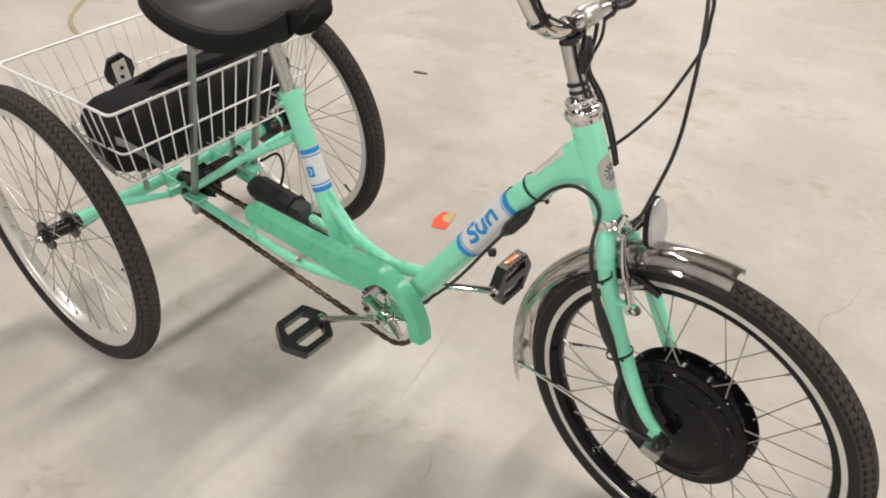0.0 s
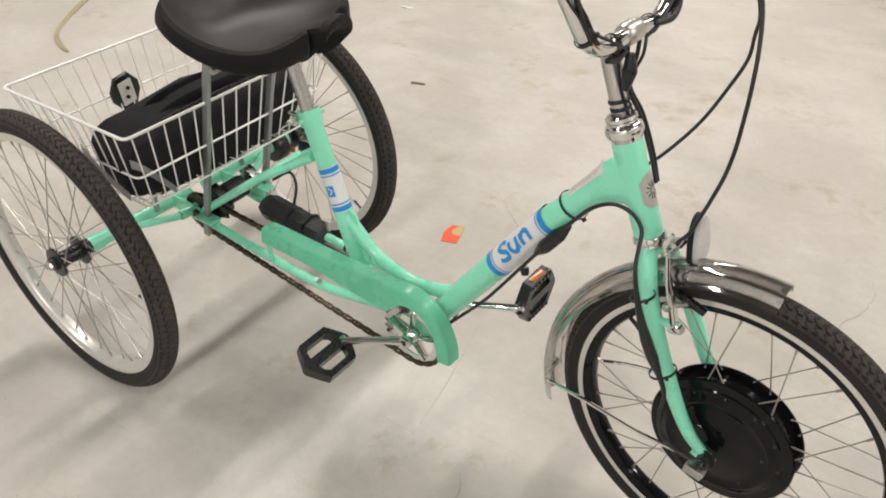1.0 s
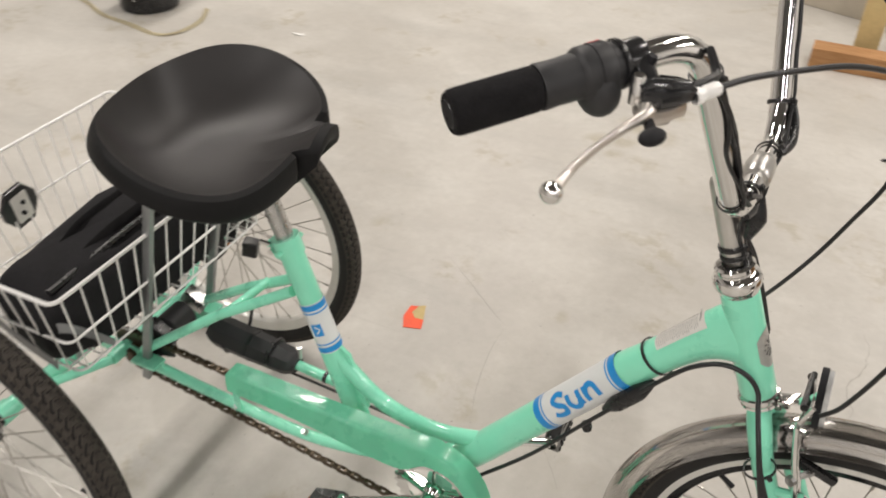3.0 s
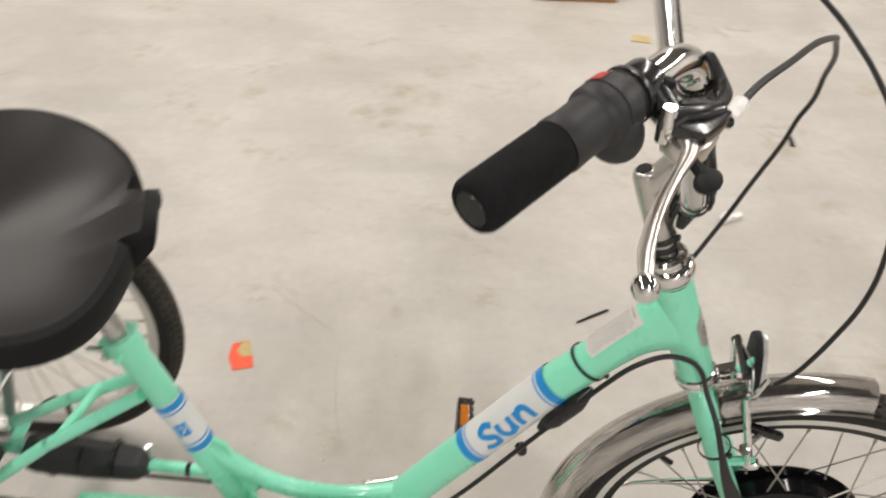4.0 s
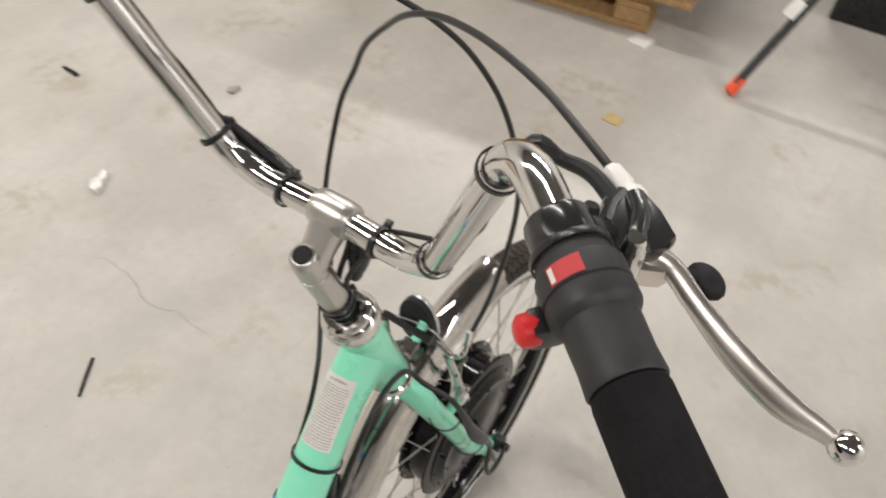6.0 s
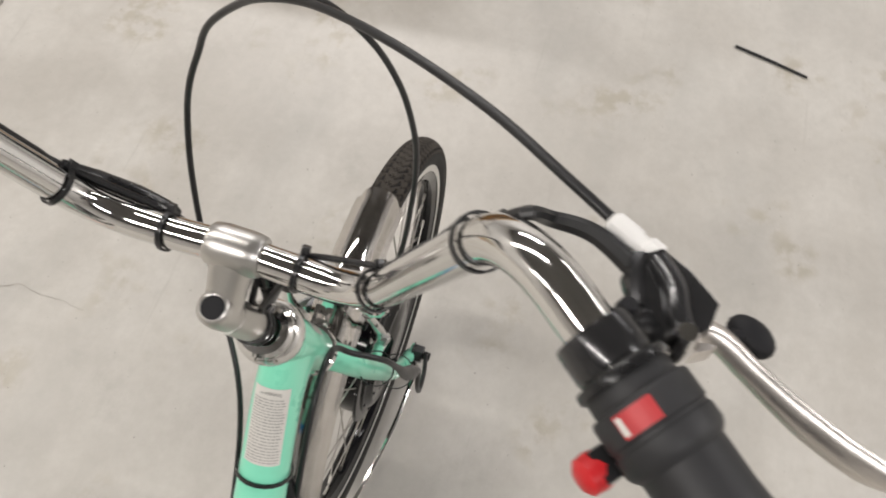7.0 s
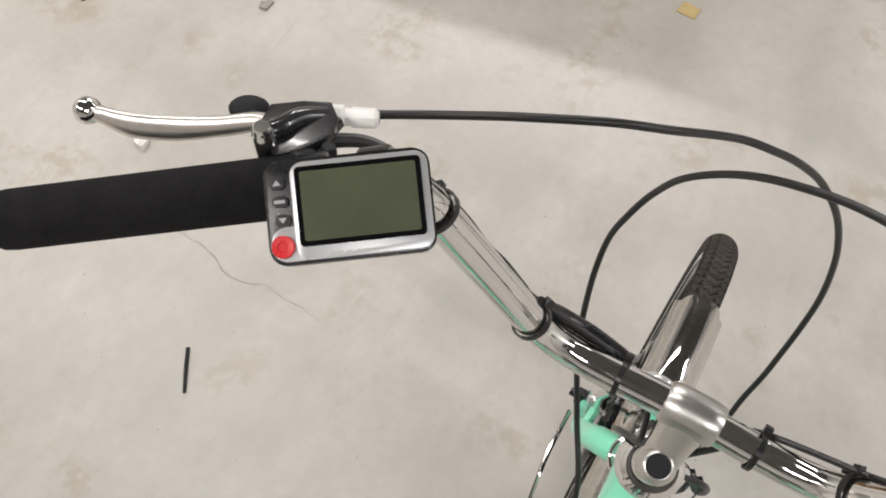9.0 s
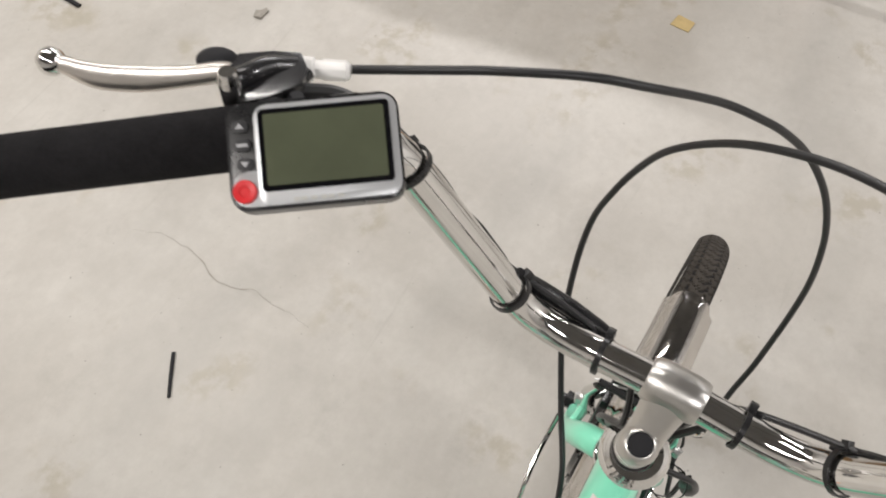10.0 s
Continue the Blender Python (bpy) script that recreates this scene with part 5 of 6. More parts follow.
for sy, e in ((-1, V(0.508, -0.098, 0.181)), (1, V(0.789, 0.092, 0.267))):
    c0 = V(CR.x, -0.078 if sy < 0 else 0.062, CR.z)
    bm = B()
    cv = spline([c0, c0.lerp(e, 0.3) + V(0, sy * -0.002, 0), c0.lerp(e, 0.75), e], 4)
    tube(bm, cv, spread([0.0125, 0.0095, 0.009, 0.0105], len(cv)), 12, flat=0.68, up=(0, 1, 0))
    lathe(bm, [(0, 0.008), (0.010, 0.008), (0.0125, 0.003), (0.013, -0.008)], c0, (0, sy, 0), 20)
    lathe(bm, [(0, 0.007), (0.009, 0.007), (0.0105, 0.003), (0.0105, -0.006)], e, (0, sy, 0), 16)
    arm_ob = part("crank_arm", bm, m_chrome, tri, "chrome crank arm")
    bm = B()
    lathe(bm, [(0, 0.0098), (0.0055, 0.0098), (0.0068, 0.008)], c0, (0, sy, 0), 16)
    part("crank_cap", bm, m_black, arm_ob)
    # pedal
    pc = V(0.507, -0.142, 0.1775) if sy < 0 else V(0.788, 0.150, 0.264)
    M = Matrix.Translation(pc) @ pose(0, 0, 0, 0, 24 if sy < 0 else 93, 0)
    bm = B()
    th = 0.011
    for s in (1, -1):
        # each half of the platform is a ring of faces round its window
        o_ = [(0.0, 0.057), (0.004, 0.057), (0.030, 0.043), (0.044, 0.034), (0.044, -0.034), (0.030, -0.043), (0.004, -0.057), (0.0, -0.057)]
        h_ = [(0.010, 0.034), (0.011, 0.036), (0.024, 0.032), (0.031, 0.024), (0.031, -0.024), (0.024, -0.032), (0.011, -0.036), (0.010, -0.034)]
        lay = []
        for z in (-th, th):
            lay.append(([bm.verts.new(M @ V(s * x, y, z)) for x, y in o_], [bm.verts.new(M @ V(s * x, y, z)) for x, y in h_]))
        n = len(o_)
        for ol_, hl_ in lay:
            for k in range(n - 1):
                bm.faces.new((ol_[k], ol_[k + 1], hl_[k + 1], hl_[k]))
            bm.faces.new((ol_[0], hl_[0], hl_[-1], ol_[-1]))
        for k in range(n - 1):
            bm.faces.new((lay[0][0][k], lay[0][0][k + 1], lay[1][0][k + 1], lay[1][0][k]))
        for k in range(n):
            k2 = (k + 1) % n
            bm.faces.new((lay[0][1][k], lay[0][1][k2], lay[1][1][k2], lay[1][1][k]))
    bmesh.ops.remove_doubles(bm, verts=bm.verts, dist=0.0001)
    lathe(bm, [(0, 0.057), (0.009, 0.056), (0.0085, -0.056), (0, -0.057)], pc, (0, 1, 0), 14)
    for s in (-1, 1):
        for y in (-0.03, -0.018, -0.006, 0.006, 0.018, 0.03):
            box(bm, (0.006, 0.005, 0.003), M @ pose(s * 0.038, y, th + 0.0012))
    ped = part("pedal", bm, m_black, tri, "black plastic platform pedal with amber reflectors")
    bm = B()
    box(bm, (0.004, 0.040, 0.013), M @ pose(-0.0430, 0, 0), 0.001)
    part("pedal_reflector", bm, m_amber, ped, "amber pedal reflector")
    bm = B()
    tube(bm, [e, e.lerp(pc, 0.5)], 0.006, 10)
    part("pedal_axle", bm, m_steel, ped)

# chain: two runs, round both sprockets
SP = V(0.085, 0, 0.302)
path = []
for k in range(14):
    a = radians(96 - k * 196 / 13)
    path.append(V(CR.x + 0.0650 * math.cos(a), -0.056, CR.z + 0.0650 * math.sin(a)))
for k in range(10):
    a = radians(-94 - k * 178 / 9)
    path.append(V(SP.x + 0.040 * math.cos(a), -0.056, SP.z + 0.040 * math.sin(a)))
path.append(path[0])
seglen = [0.0]
for a, b in zip(path, path[1:]):
    seglen.append(seglen[-1] + (b - a).length)
total = seglen[-1]
nl = int(total / 0.0127)
bm = B()


def on_chain(s):
    s %= total
    for i in range(len(path) - 1):
        if seglen[i] <= s <= seglen[i + 1]:
            return path[i].lerp(path[i + 1], (s - seglen[i]) / max(1e-9, seglen[i + 1] - seglen[i]))
    return path[0]


for k in range(nl):
    a, b = on_chain(k * total / nl), on_chain((k + 1) * total / nl)
    d = b - a
    M = axes((a + b) / 2, d, (0, 0, 1) if abs(d.normalized().z) < 0.9 else (1, 0, 0))
    w = 0.0042 if k % 2 else 0.0028
    for s in (-1, 1):
        bmesh.ops.create_cube(bm, size=1.0, matrix=M @ Matrix.Translation((0, 0, s * w)) @ Matrix.Diagonal((0.0165, 0.0082, 0.0011, 1)))
    bmesh.ops.create_cube(bm, size=1.0, matrix=Matrix.Translation(a) @ Matrix.Diagonal((0.005, 0.009, 0.005, 1)))
tagged(part("chain", bm, m_chain, tri, "oily dark bicycle chain", flat=True), kind="stuff")
bm = B()
lathe(bm, [(0.012, -0.0015), (0.041, -0.0015), (0.041, 0.0015), (0.012, 0.0015)], (SP.x, -0.056, SP.z), (0, 1, 0), 28, close=True)
lathe(bm, [(0, -0.02), (0.010, -0.02), (0.014, -0.006), (0.014, 0.03), (0, 0.03)], (SP.x, -0.056, SP.z), (0, 1, 0), 16)
part("rear_sprocket", bm, m_chain, tri, "dark rear sprocket")
bm = B()
box(bm, (0.045, 0.020, 0.030), pose(0.115, -0.020, 0.318, 10, 12, 0), 0.005)
tube(bm, [(0.10, -0.03, 0.335), (0.145, -0.035, 0.345)], 0.011, 10)
box(bm, (0.03, 0.012, 0.022), pose(0.150, -0.048, 0.335, 0, 25, 0), 0.003)
part("gear_mechanism", bm, m_black, tri, "black gear and brake mechanism by the axle")
for y in (-0.045, 0.05):
    bm = B()
    box(bm, (0.045, 0.024, 0.028), pose(0.135, y, 0.352, 0, 35, 8), 0.004)
    tube(bm, [(0.12, y - 0.02, 0.345), (0.12, y + 0.02, 0.345)], 0.006, 8)
    part("strut_bracket", bm, m_black if y < 0 else m_steel, tri, "bent steel bracket by the axle")

bm = B()
tube(bm, [(0.135, -0.030, 0.345), (0.135, -0.027, 0.345), (0.135, 0.020, 0.345), (0.135, 0.023, 0.345)], [0.019, 0.024, 0.024, 0.019], 16)
part("gear_hub", bm, m_rubber, tri, "dusty black gear hub over the axle")
bm = B()
tube(bm, [(0.120, -0.062, 0.304), (0.120, -0.030, 0.304)], 0.013, 12)
tube(bm, [(0.150, -0.055, 0.318), (0.150, -0.035, 0.318)], 0.009, 10)
box(bm, (0.05, 0.004, 0.022), pose(0.135, -0.048, 0.312, 0, -15, 0), 0.001)
part("chain_tensioner", bm, m_black, tri, "small black chain tensioner wheels")
bm = B()
box(bm, (0.030, 0.026, 0.034), pose(0.120, 0.231, 0.340, 0, 10, 20), 0.006, 3)
part("junction_box", bm, m_black, tri, "small black box under the basket corner")

# chain guard: outer face, top flange, front hook
top_e = spline([(0.288, 0, 0.338), (0.300, 0, 0.3475), (0.40, 0, 0.3455), (0.50, 0, 0.3440), (0.575, 0, 0.3440), (0.622, 0, 0.3455), (0.660, 0, 0.3460), (0.701, 0, 0.328), (0.728, 0, 0.296), (0.743, 0, 0.257), (0.746, 0, 0.222)], 4)
low_e = spline([(0.298, 0, 0.3215), (0.308, 0, 0.3185), (0.40, 0, 0.3155), (0.49, 0, 0.3055), (0.560, 0, 0.2955), (0.612, 0, 0.2960), (0.650, 0, 0.3240), (0.690, 0, 0.318), (0.713, 0, 0.292), (0.723, 0, 0.260), (0.727, 0, 0.232)], 4)
bm = B()
rows = []
for a, b in zip(top_e, low_e):
    row = []
    for f, y in ((None, -0.042), (None, -0.046), (0.0, -0.0660), (0.02, -0.0695), (0.07, -0.0720), (0.15, -0.0735), (0.5, -0.0775), (0.96, -0.0820), (1.0, -0.079)):
        q = a if f is None else a.lerp(b, f)
        row.append(bm.verts.new((q.x, y, q.z - (0.0015 if f is None else 0))))
    rows.append(row)
for a, b in zip(rows, rows[1:]):
    for k in range(len(a) - 1):
        bm.faces.new((a[k], b[k], b[k + 1], a[k + 1]))
bmesh.ops.solidify(bm, geom=bm.faces, thickness=0.0016)
guard = part("chain_guard", bm, m_mint, tri, "mint green pressed steel chain guard")
bm = B()
box(bm, (0.012, 0.003, 0.05), pose(0.305, -0.072, 0.292), 0.001)
part("guard_bracket", bm, m_mint, guard)
for x, z in ((0.300, 0.272), (0.43, 0.275)):
    bm = B()
    lathe(bm, [(0, 0.007), (0.004, 0.007), (0.0055, 0.003), (0.0055, -0.004)], (x, -0.068, z), (0, -0.6, 0.8), 8)
    part("guard_bolt", bm, m_steel, guard)

# wrapped controller on the left chain stay
bm = B()
cv = spline([(0.150, 0.064, 0.284), (0.170, 0.064, 0.279), (0.24, 0.063, 0.273), (0.31, 0.062, 0.268), (0.332, 0.061, 0.266)], 4)
tube(bm, cv, spread([0.023, 0.031, 0.0305, 0.027, 0.016], len(cv)), 8, flat=0.88)
ctl = part("controller", bm, m_rubber, tri, "black wrapped motor controller on the left stay")
for f in (0.19, 0.235, 0.28):
    bm = B()
    tube(bm, [(f, 0.063, 0.2735), (f + 0.006, 0.063, 0.273)], 0.0312, 8, flat=0.89)
    part("wrap_band", bm, m_black, ctl)
bm = B()
lathe(bm, [(0.0062, -0.003), (0.0105, -0.003), (0.0105, 0.003), (0.0062, 0.003)], (0.39, 0.0605, 0.262), (1, 0, -0.05), 14)
part("stay_tie", bm, m_black, tri, "")
bm = B()
tube(bm, [(0.335, 0.066, 0.281), (0.335, 0.066, 0.300)], 0.004, 8)
lathe(bm, [(0, 0.006), (0.005, 0.006), (0.005, 0.0)], (0.335, 0.066, 0.298), (0, 0, 1), 8)
part("cable_guide", bm, m_steel, tri, "")
bm = B()
box(bm, (0.026, 0.008, 0.034), pose(-0.004, 0.294, 0.276, 0, 10, 30), 0.003)
part("side_reflector", bm, m_amber, tri, "amber reflector by the far wheel")
bm = B()
lathe(bm, [(0, -0.02), (0.034, -0.02), (0.037, -0.015), (0.037, 0.012), (0.030, 0.016), (0, 0.016)], (0, 0.245, 0.300), (0, 1, 0), 24)
part("band_brake", bm, m_black, tri, "black drum brake on the far axle")

# ---- basket ----
BX0, BX1, BY0, BY1, BZ0, BZ1 = -0.186, 0.196, -0.256, 0.256, 0.424, 0.592
TP = 0.036


def bpt(x, y, f):
    """A place on the basket's tapered side, f from the bottom (0) to the rim (1)."""
    k = 1 - f
    return V(x + (TP if x < 0 else -TP) * k, y + (TP if y < 0 else -TP) * k, BZ0 + (BZ1 - BZ0) * f)


def loop(f, r, rad=0.016):
    c = [bpt(x, y, f) for x, y in ((BX1, BY0), (BX1, BY1), (BX0, BY1), (BX0, BY0))]
    pts = []
    for i in range(4):
        a, b, d = c[i - 1], c[i], c[(i + 1) % 4]
        u1, u2 = (a - b).normalized(), (d - b).normalized()
        for k in range(6):
            t = k / 5
            pts.append((b + u1 * rad * (1 - t) ** 2 + u2 * rad * t ** 2))
    bm = B()
    tube(bm, pts, r, 8, closed=True, up=(0, 0, 1))
    return bm


basket = part("basket", loop(1.0, 0.0031), m_white, tri, "white coated wire basket between the rear wheels")
for f in (0.0, 0.44):
    part("hoop_wire", loop(f, 0.0022), m_white, basket)


def wire(pts, r=0.0017):
    bm = B()
    tube(bm, pts, r, 6, up=(0.3, 0.5, 0.1))
    part("wire", bm, m_white, basket)


NY, NX = 15, 12
for k in range(NY):
    y = -0.2415 + 0.0345 * k
    yb = y * (1 - TP / BY1)
    wire([V(BX1, y, BZ1), V(BX1 - TP, yb, BZ0), V(BX0 + TP, yb, BZ0), V(BX0, y, BZ1)])
for k in range(1, NX):
    x = BX0 + (BX1 - BX0) * k / NX
    xb = 0.0 + (x - 0.0) * (1 - TP / BX1)
    wire([V(x, BY0, BZ1), V(xb, BY0 + TP, BZ0), V(xb, BY1 - TP, BZ0), V(x, BY1, BZ1)])
bm = B()
M = axes((BX0 + 0.023, -0.0135, 0.498), (0, 1, 0.16), (0.1, -0.16, 1))
plate(bm, [(0.036, -0.010), (0.036, 0.012), (0.018, 0.040), (-0.018, 0.040), (-0.036, 0.012), (-0.036, -0.010), (-0.018, -0.040), (0.018, -0.040)], 0.009, M, 0.003)
rr = part("rear_reflector_back", bm, m_black, basket, "black backed reflector on the basket's rear side")
bm = B()
plate(bm, rounded(0.034, 0.056, 0.003), 0.002, axes((BX0 + 0.0305, -0.0135, 0.498), (0, 1, 0.16), (0.1, -0.16, 1)))
plate(bm, rounded(0.007, 0.007, 0.003), 0.003, axes((BX0 + 0.0308, -0.0135, 0.506), (0, 1, 0.16), (0.1, -0.16, 1)))
part("mount_plate", bm, m_label, basket, "white plastic mounting plate")
bm = B()
for dz in (-0.010, 0.010):
    lathe(bm, [(0, 0.003), (0.004, 0.003), (0.004, -0.002)], (BX0 + 0.033, -0.0135 + dz * 0.16, 0.498 + dz), (1, 0, -0.1), 12)
part("mount_screw", bm, m_cap, basket)
for sy in (-1, 1):
    bm = B()
    tube(bm, [(0.02, sy * 0.12, 0.312), (0.02, sy * 0.12, 0.419)], 0.006, 8)
    box(bm, (0.22, 0.018, 0.004), pose(0.0, sy * 0.12, 0.4185), 0.001)
    part("basket_support", bm, m_zinc, tri, "")

# ---- bag in the basket ----
def bag():
    bm = B()
    n, k = 40, 26
    grid = []
    for i in range(k + 1):
        a = math.pi * (-0.5 + i / k)
        row = []
        for j in range(n):
            b = 2 * math.pi * j / n
            sg = lambda c, e: math.copysign(abs(c) ** e, c)
            x = 0.066 * sg(math.cos(a), 0.4) * sg(math.cos(b), 0.35)
            y = 0.226 * sg(math.cos(a), 0.35) * sg(math.sin(b), 0.35)
            z = 0.071 * sg(math.sin(a), 0.36)
            if z < 0:
                y *= 1.0 - 0.14 * (z / 0.071) ** 2
                x *= 1.0 - 0.20 * (z / 0.071) ** 2
            if z > 0:
                z *= 1.0 + 0.07 * math.cos((y - 0.03) / 0.222 * 1.5) - 0.10 * (x / 0.066) + 0.05 * math.sin(y * 31)
            q = V(x, y, z)
            d = noise.fractal(q * 9 + V(3, 1, 2), 1.0, 2.0, 4) * 0.015
            d += noise.noise(q * 26) * 0.007 + abs(noise.noise(q * 48)) * 0.005
            qn = q.normalized()
            row.append(bm.verts.new(q + qn * d))
        grid.append(row)
    for i in range(k):
        for j in range(n):
            bm.faces.new((grid[i][j], grid[i][(j + 1) % n], grid[i + 1][(j + 1) % n], grid[i + 1][j]))
    bmesh.ops.remove_doubles(bm, verts=bm.verts, dist=0.0005)
    return bm


BAG = pose(0.088, -0.006, 0.486, 0, 5, 0)
bag_ob = tagged(new("battery_bag"), "soft black nylon bag with reflective strip lying in the basket", "bag")
part("body", bag(), m_fabric, bag_ob, "", BAG)
bm = B()
rows = []
for i in range(13):
    t = i / 12
    x = 0.064 - 0.128 * t
    q = BAG @ V(x, -0.2395 - 0.004 * math.sin(t * 3.1), 0.030 - 0.055 * (1 - t))
    rows.append((bm.verts.new(q + V(0, 0, -0.010)), bm.verts.new(q + V(0, 0, 0.010))))
for a, b in zip(rows, rows[1:]):
    bm.faces.new((a[0], b[0], b[1], a[1]))
bmesh.ops.solidify(bm, geom=bm.faces, thickness=0.002)
part("reflective_strip", bm, m_tapegrey, bag_ob, "grey reflective strip")
bm = B()
rows = []
for i in range(9):
    t = i / 8
    q = BAG @ V(0.0775 - 0.004 * (1 - t) ** 3, -0.232 + 0.085 * t, 0.048 - 0.100 * t ** 1.2)
    rows.append((bm.verts.new(q + V(0, 0, -0.009)), bm.verts.new(q + V(0, 0, 0.009))))
for a, b in zip(rows, rows[1:]):
    bm.faces.new((a[0], b[0], b[1], a[1]))
bmesh.ops.solidify(bm, geom=bm.faces, thickness=0.002)
part("reflective_strip", bm, m_tapegrey, bag_ob, "grey reflective strip")
for x in (-0.028, 0.012):
    bm = B()
    cv = spline([BAG @ V(x, -0.12, 0.066), BAG @ V(x * 1.2, -0.06, 0.080), BAG @ V(x * 1.2, 0.06, 0.081), BAG @ V(x, 0.13, 0.067)], 5)
    tube(bm, cv, 0.012, 8, flat=0.25, up=(0, 0, 1))
    part("carry_strap", bm, m_fabric, bag_ob)
bm = B()
cv = spline([BAG @ V(0.03, -0.2, 0.068), BAG @ V(0.03, 0.0, 0.078), BAG @ V(0.03, 0.2, 0.068)], 5)
tube(bm, cv, 0.005, 6)
part("zip", bm, m_black, bag_ob)

# ---- things round the tricycle ----
def flat_thing(name, outline, z, material, label, category, thick=0.0012, lift=0.0, group=""):
    """A thin scrap lying on the floor, its edge a little uneven."""
    bm = B()
    cx = sum(p[0] for p in outline) / len(outline)
    cy = sum(p[1] for p in outline) / len(outline)
    lo = [bm.verts.new((x, y, z)) for x, y in outline]
    hi = [bm.verts.new((x, y, z + thick + lift * random.random())) for x, y in outline]
    top = bm.verts.new((cx, cy, z + thick + lift * 0.5))
    n = len(lo)
    for k in range(n):
        k2 = (k + 1) % n
        bm.faces.new((lo[k], lo[k2], hi[k2], hi[k]))
        bm.faces.new((hi[k], hi[k2], top))
    bm.faces.new(lo[::-1])
    ob = part(name, bm, material, flat=True)
    return tagged(ob, label, category, group)


def blob(cx, cy, rx, ry, turn=0, n=18, wob=0.25, seed=0):
    random.seed(seed)
    ph = [random.uniform(0, 6.28) for _ in range(4)]
    out = []
    c, s = math.cos(radians(turn)), math.sin(radians(turn))
    for k in range(n):
        a = 2 * math.pi * k / n
        w = 1 + wob * (math.sin(2 * a + ph[0]) * 0.5 + math.sin(3 * a + ph[1]) * 0.4 + math.sin(5 * a + ph[2]) * 0.3)
        x, y = rx * w * math.cos(a), ry * w * math.sin(a)
        out.append((cx + x * c - y * s, cy + x * s + y * c))
    return out


random.seed(11)
tag_ob = tagged(new("sticker_scrap"), "torn bright orange and brown paper sticker lying on the floor", "sticker")
bm = B()
plate(bm, [(0.308, 0.490), (0.349, 0.502), (0.340, 0.532), (0.318, 0.530), (0.304, 0.545), (0.309, 0.572), (0.290, 0.565), (0.291, 0.525)], 0.0012, pose(0, 0, 0.0012))
part("orange_paper", bm, m_orange, tag_ob, flat=True)
bm = B()
plate(bm, [(0.318, 0.530), (0.340, 0.532), (0.323, 0.581), (0.309, 0.572), (0.304, 0.545)], 0.0012, pose(0, 0, 0.0018))
part("brown_backing", bm, m_yellow, tag_ob, "pale brown backing paper", flat=True)


def stick(name, p0, p1, r, material, label, category, r1=None):
    bm = B()
    d = Vector(p1) - Vector(p0)
    cv = spline([p0, Vector(p0).lerp(Vector(p1), 0.5) + V(0.001, 0.001, 0.0006), p1], 3)
    tube(bm, cv, spread([r, r, r1 or r * 0.8], len(cv)), 6, flat=1.6, up=(0, 0, 1))
    return tagged(part(name, bm, material), label, category)


stick("tie_offcut", (1.100, 0.724, 0.0025), (1.028, 0.679, 0.0025), 0.0022, m_cap, "dark cut cable tie end lying on concrete", "cable tie")
stick("tie_offcut", (2.256, -0.516, 0.003), (2.207, -0.677, 0.003), 0.0028, m_cap, "long dark cable tie end lying on concrete", "cable tie")
stick("tie_offcut", (1.699, 1.450, 0.003), (1.704, 1.508, 0.003), 0.004, m_cap, "short black tie end beside a stain", "cable tie")
stick("splinter", (-0.366, 1.225, 0.003), (-0.318, 1.240, 0.003), 0.0035, m_splinter, "small brown wood splinter on concrete", "splinter")
random.seed(21)
flat_thing("film_scrap", blob(1.443, 1.088, 0.028, 0.020, 30, 11, 0.5, 3), 0.001, m_foil, "crumpled clear plastic film scrap", "plastic scrap", 0.003, 0.016)
flat_thing("film_scrap", blob(-0.858, 1.827, 0.030, 0.008, 10, 9, 0.3, 5), 0.001, m_foil, "thin white plastic strip on the floor", "plastic scrap", 0.002, 0.004)
flat_thing("tape_scrap", [(2.319, 0.194), (2.356, 0.190), (2.364, 0.233), (2.324, 0.240)], 0.001, m_yellow, "small square of brown tape", "tape", 0.002)
flat_thing("tape_scrap", [(1.316, 2.107), (1.377, 2.092), (1.386, 2.144), (1.326, 2.157)], 0.001, m_yellow, "small square of brown tape by a block", "tape", 0.002)
flat_thing("paper_tag", [(2.684, 0.274), (2.736, 0.264), (2.740, 0.322), (2.690, 0.333)], 0.001, m_foil, "white paper tag under the pallet corner", "paper", 0.003, 0.006)
flat_thing("paper_tag", [(2.674, 1.326), (2.722, 1.315), (2.723, 1.381), (2.680, 1.391)], 0.001, m_foil, "white paper tag by the pallet corner", "paper", 0.003, 0.006)
flat_thing("foil_fleck", blob(1.883, 1.078, 0.018, 0.012, 0, 8, 0.4, 9), 0.001, m_crack, "small dull grey fleck of dirt", "dirt", 0.003, 0.006)
flat_thing("rubber_crumb", blob(1.280, 1.816, 0.014, 0.006, 20, 8, 0.3, 2), 0.001, m_cap, "tiny black rubber crumb on concrete", "dirt", 0.004)


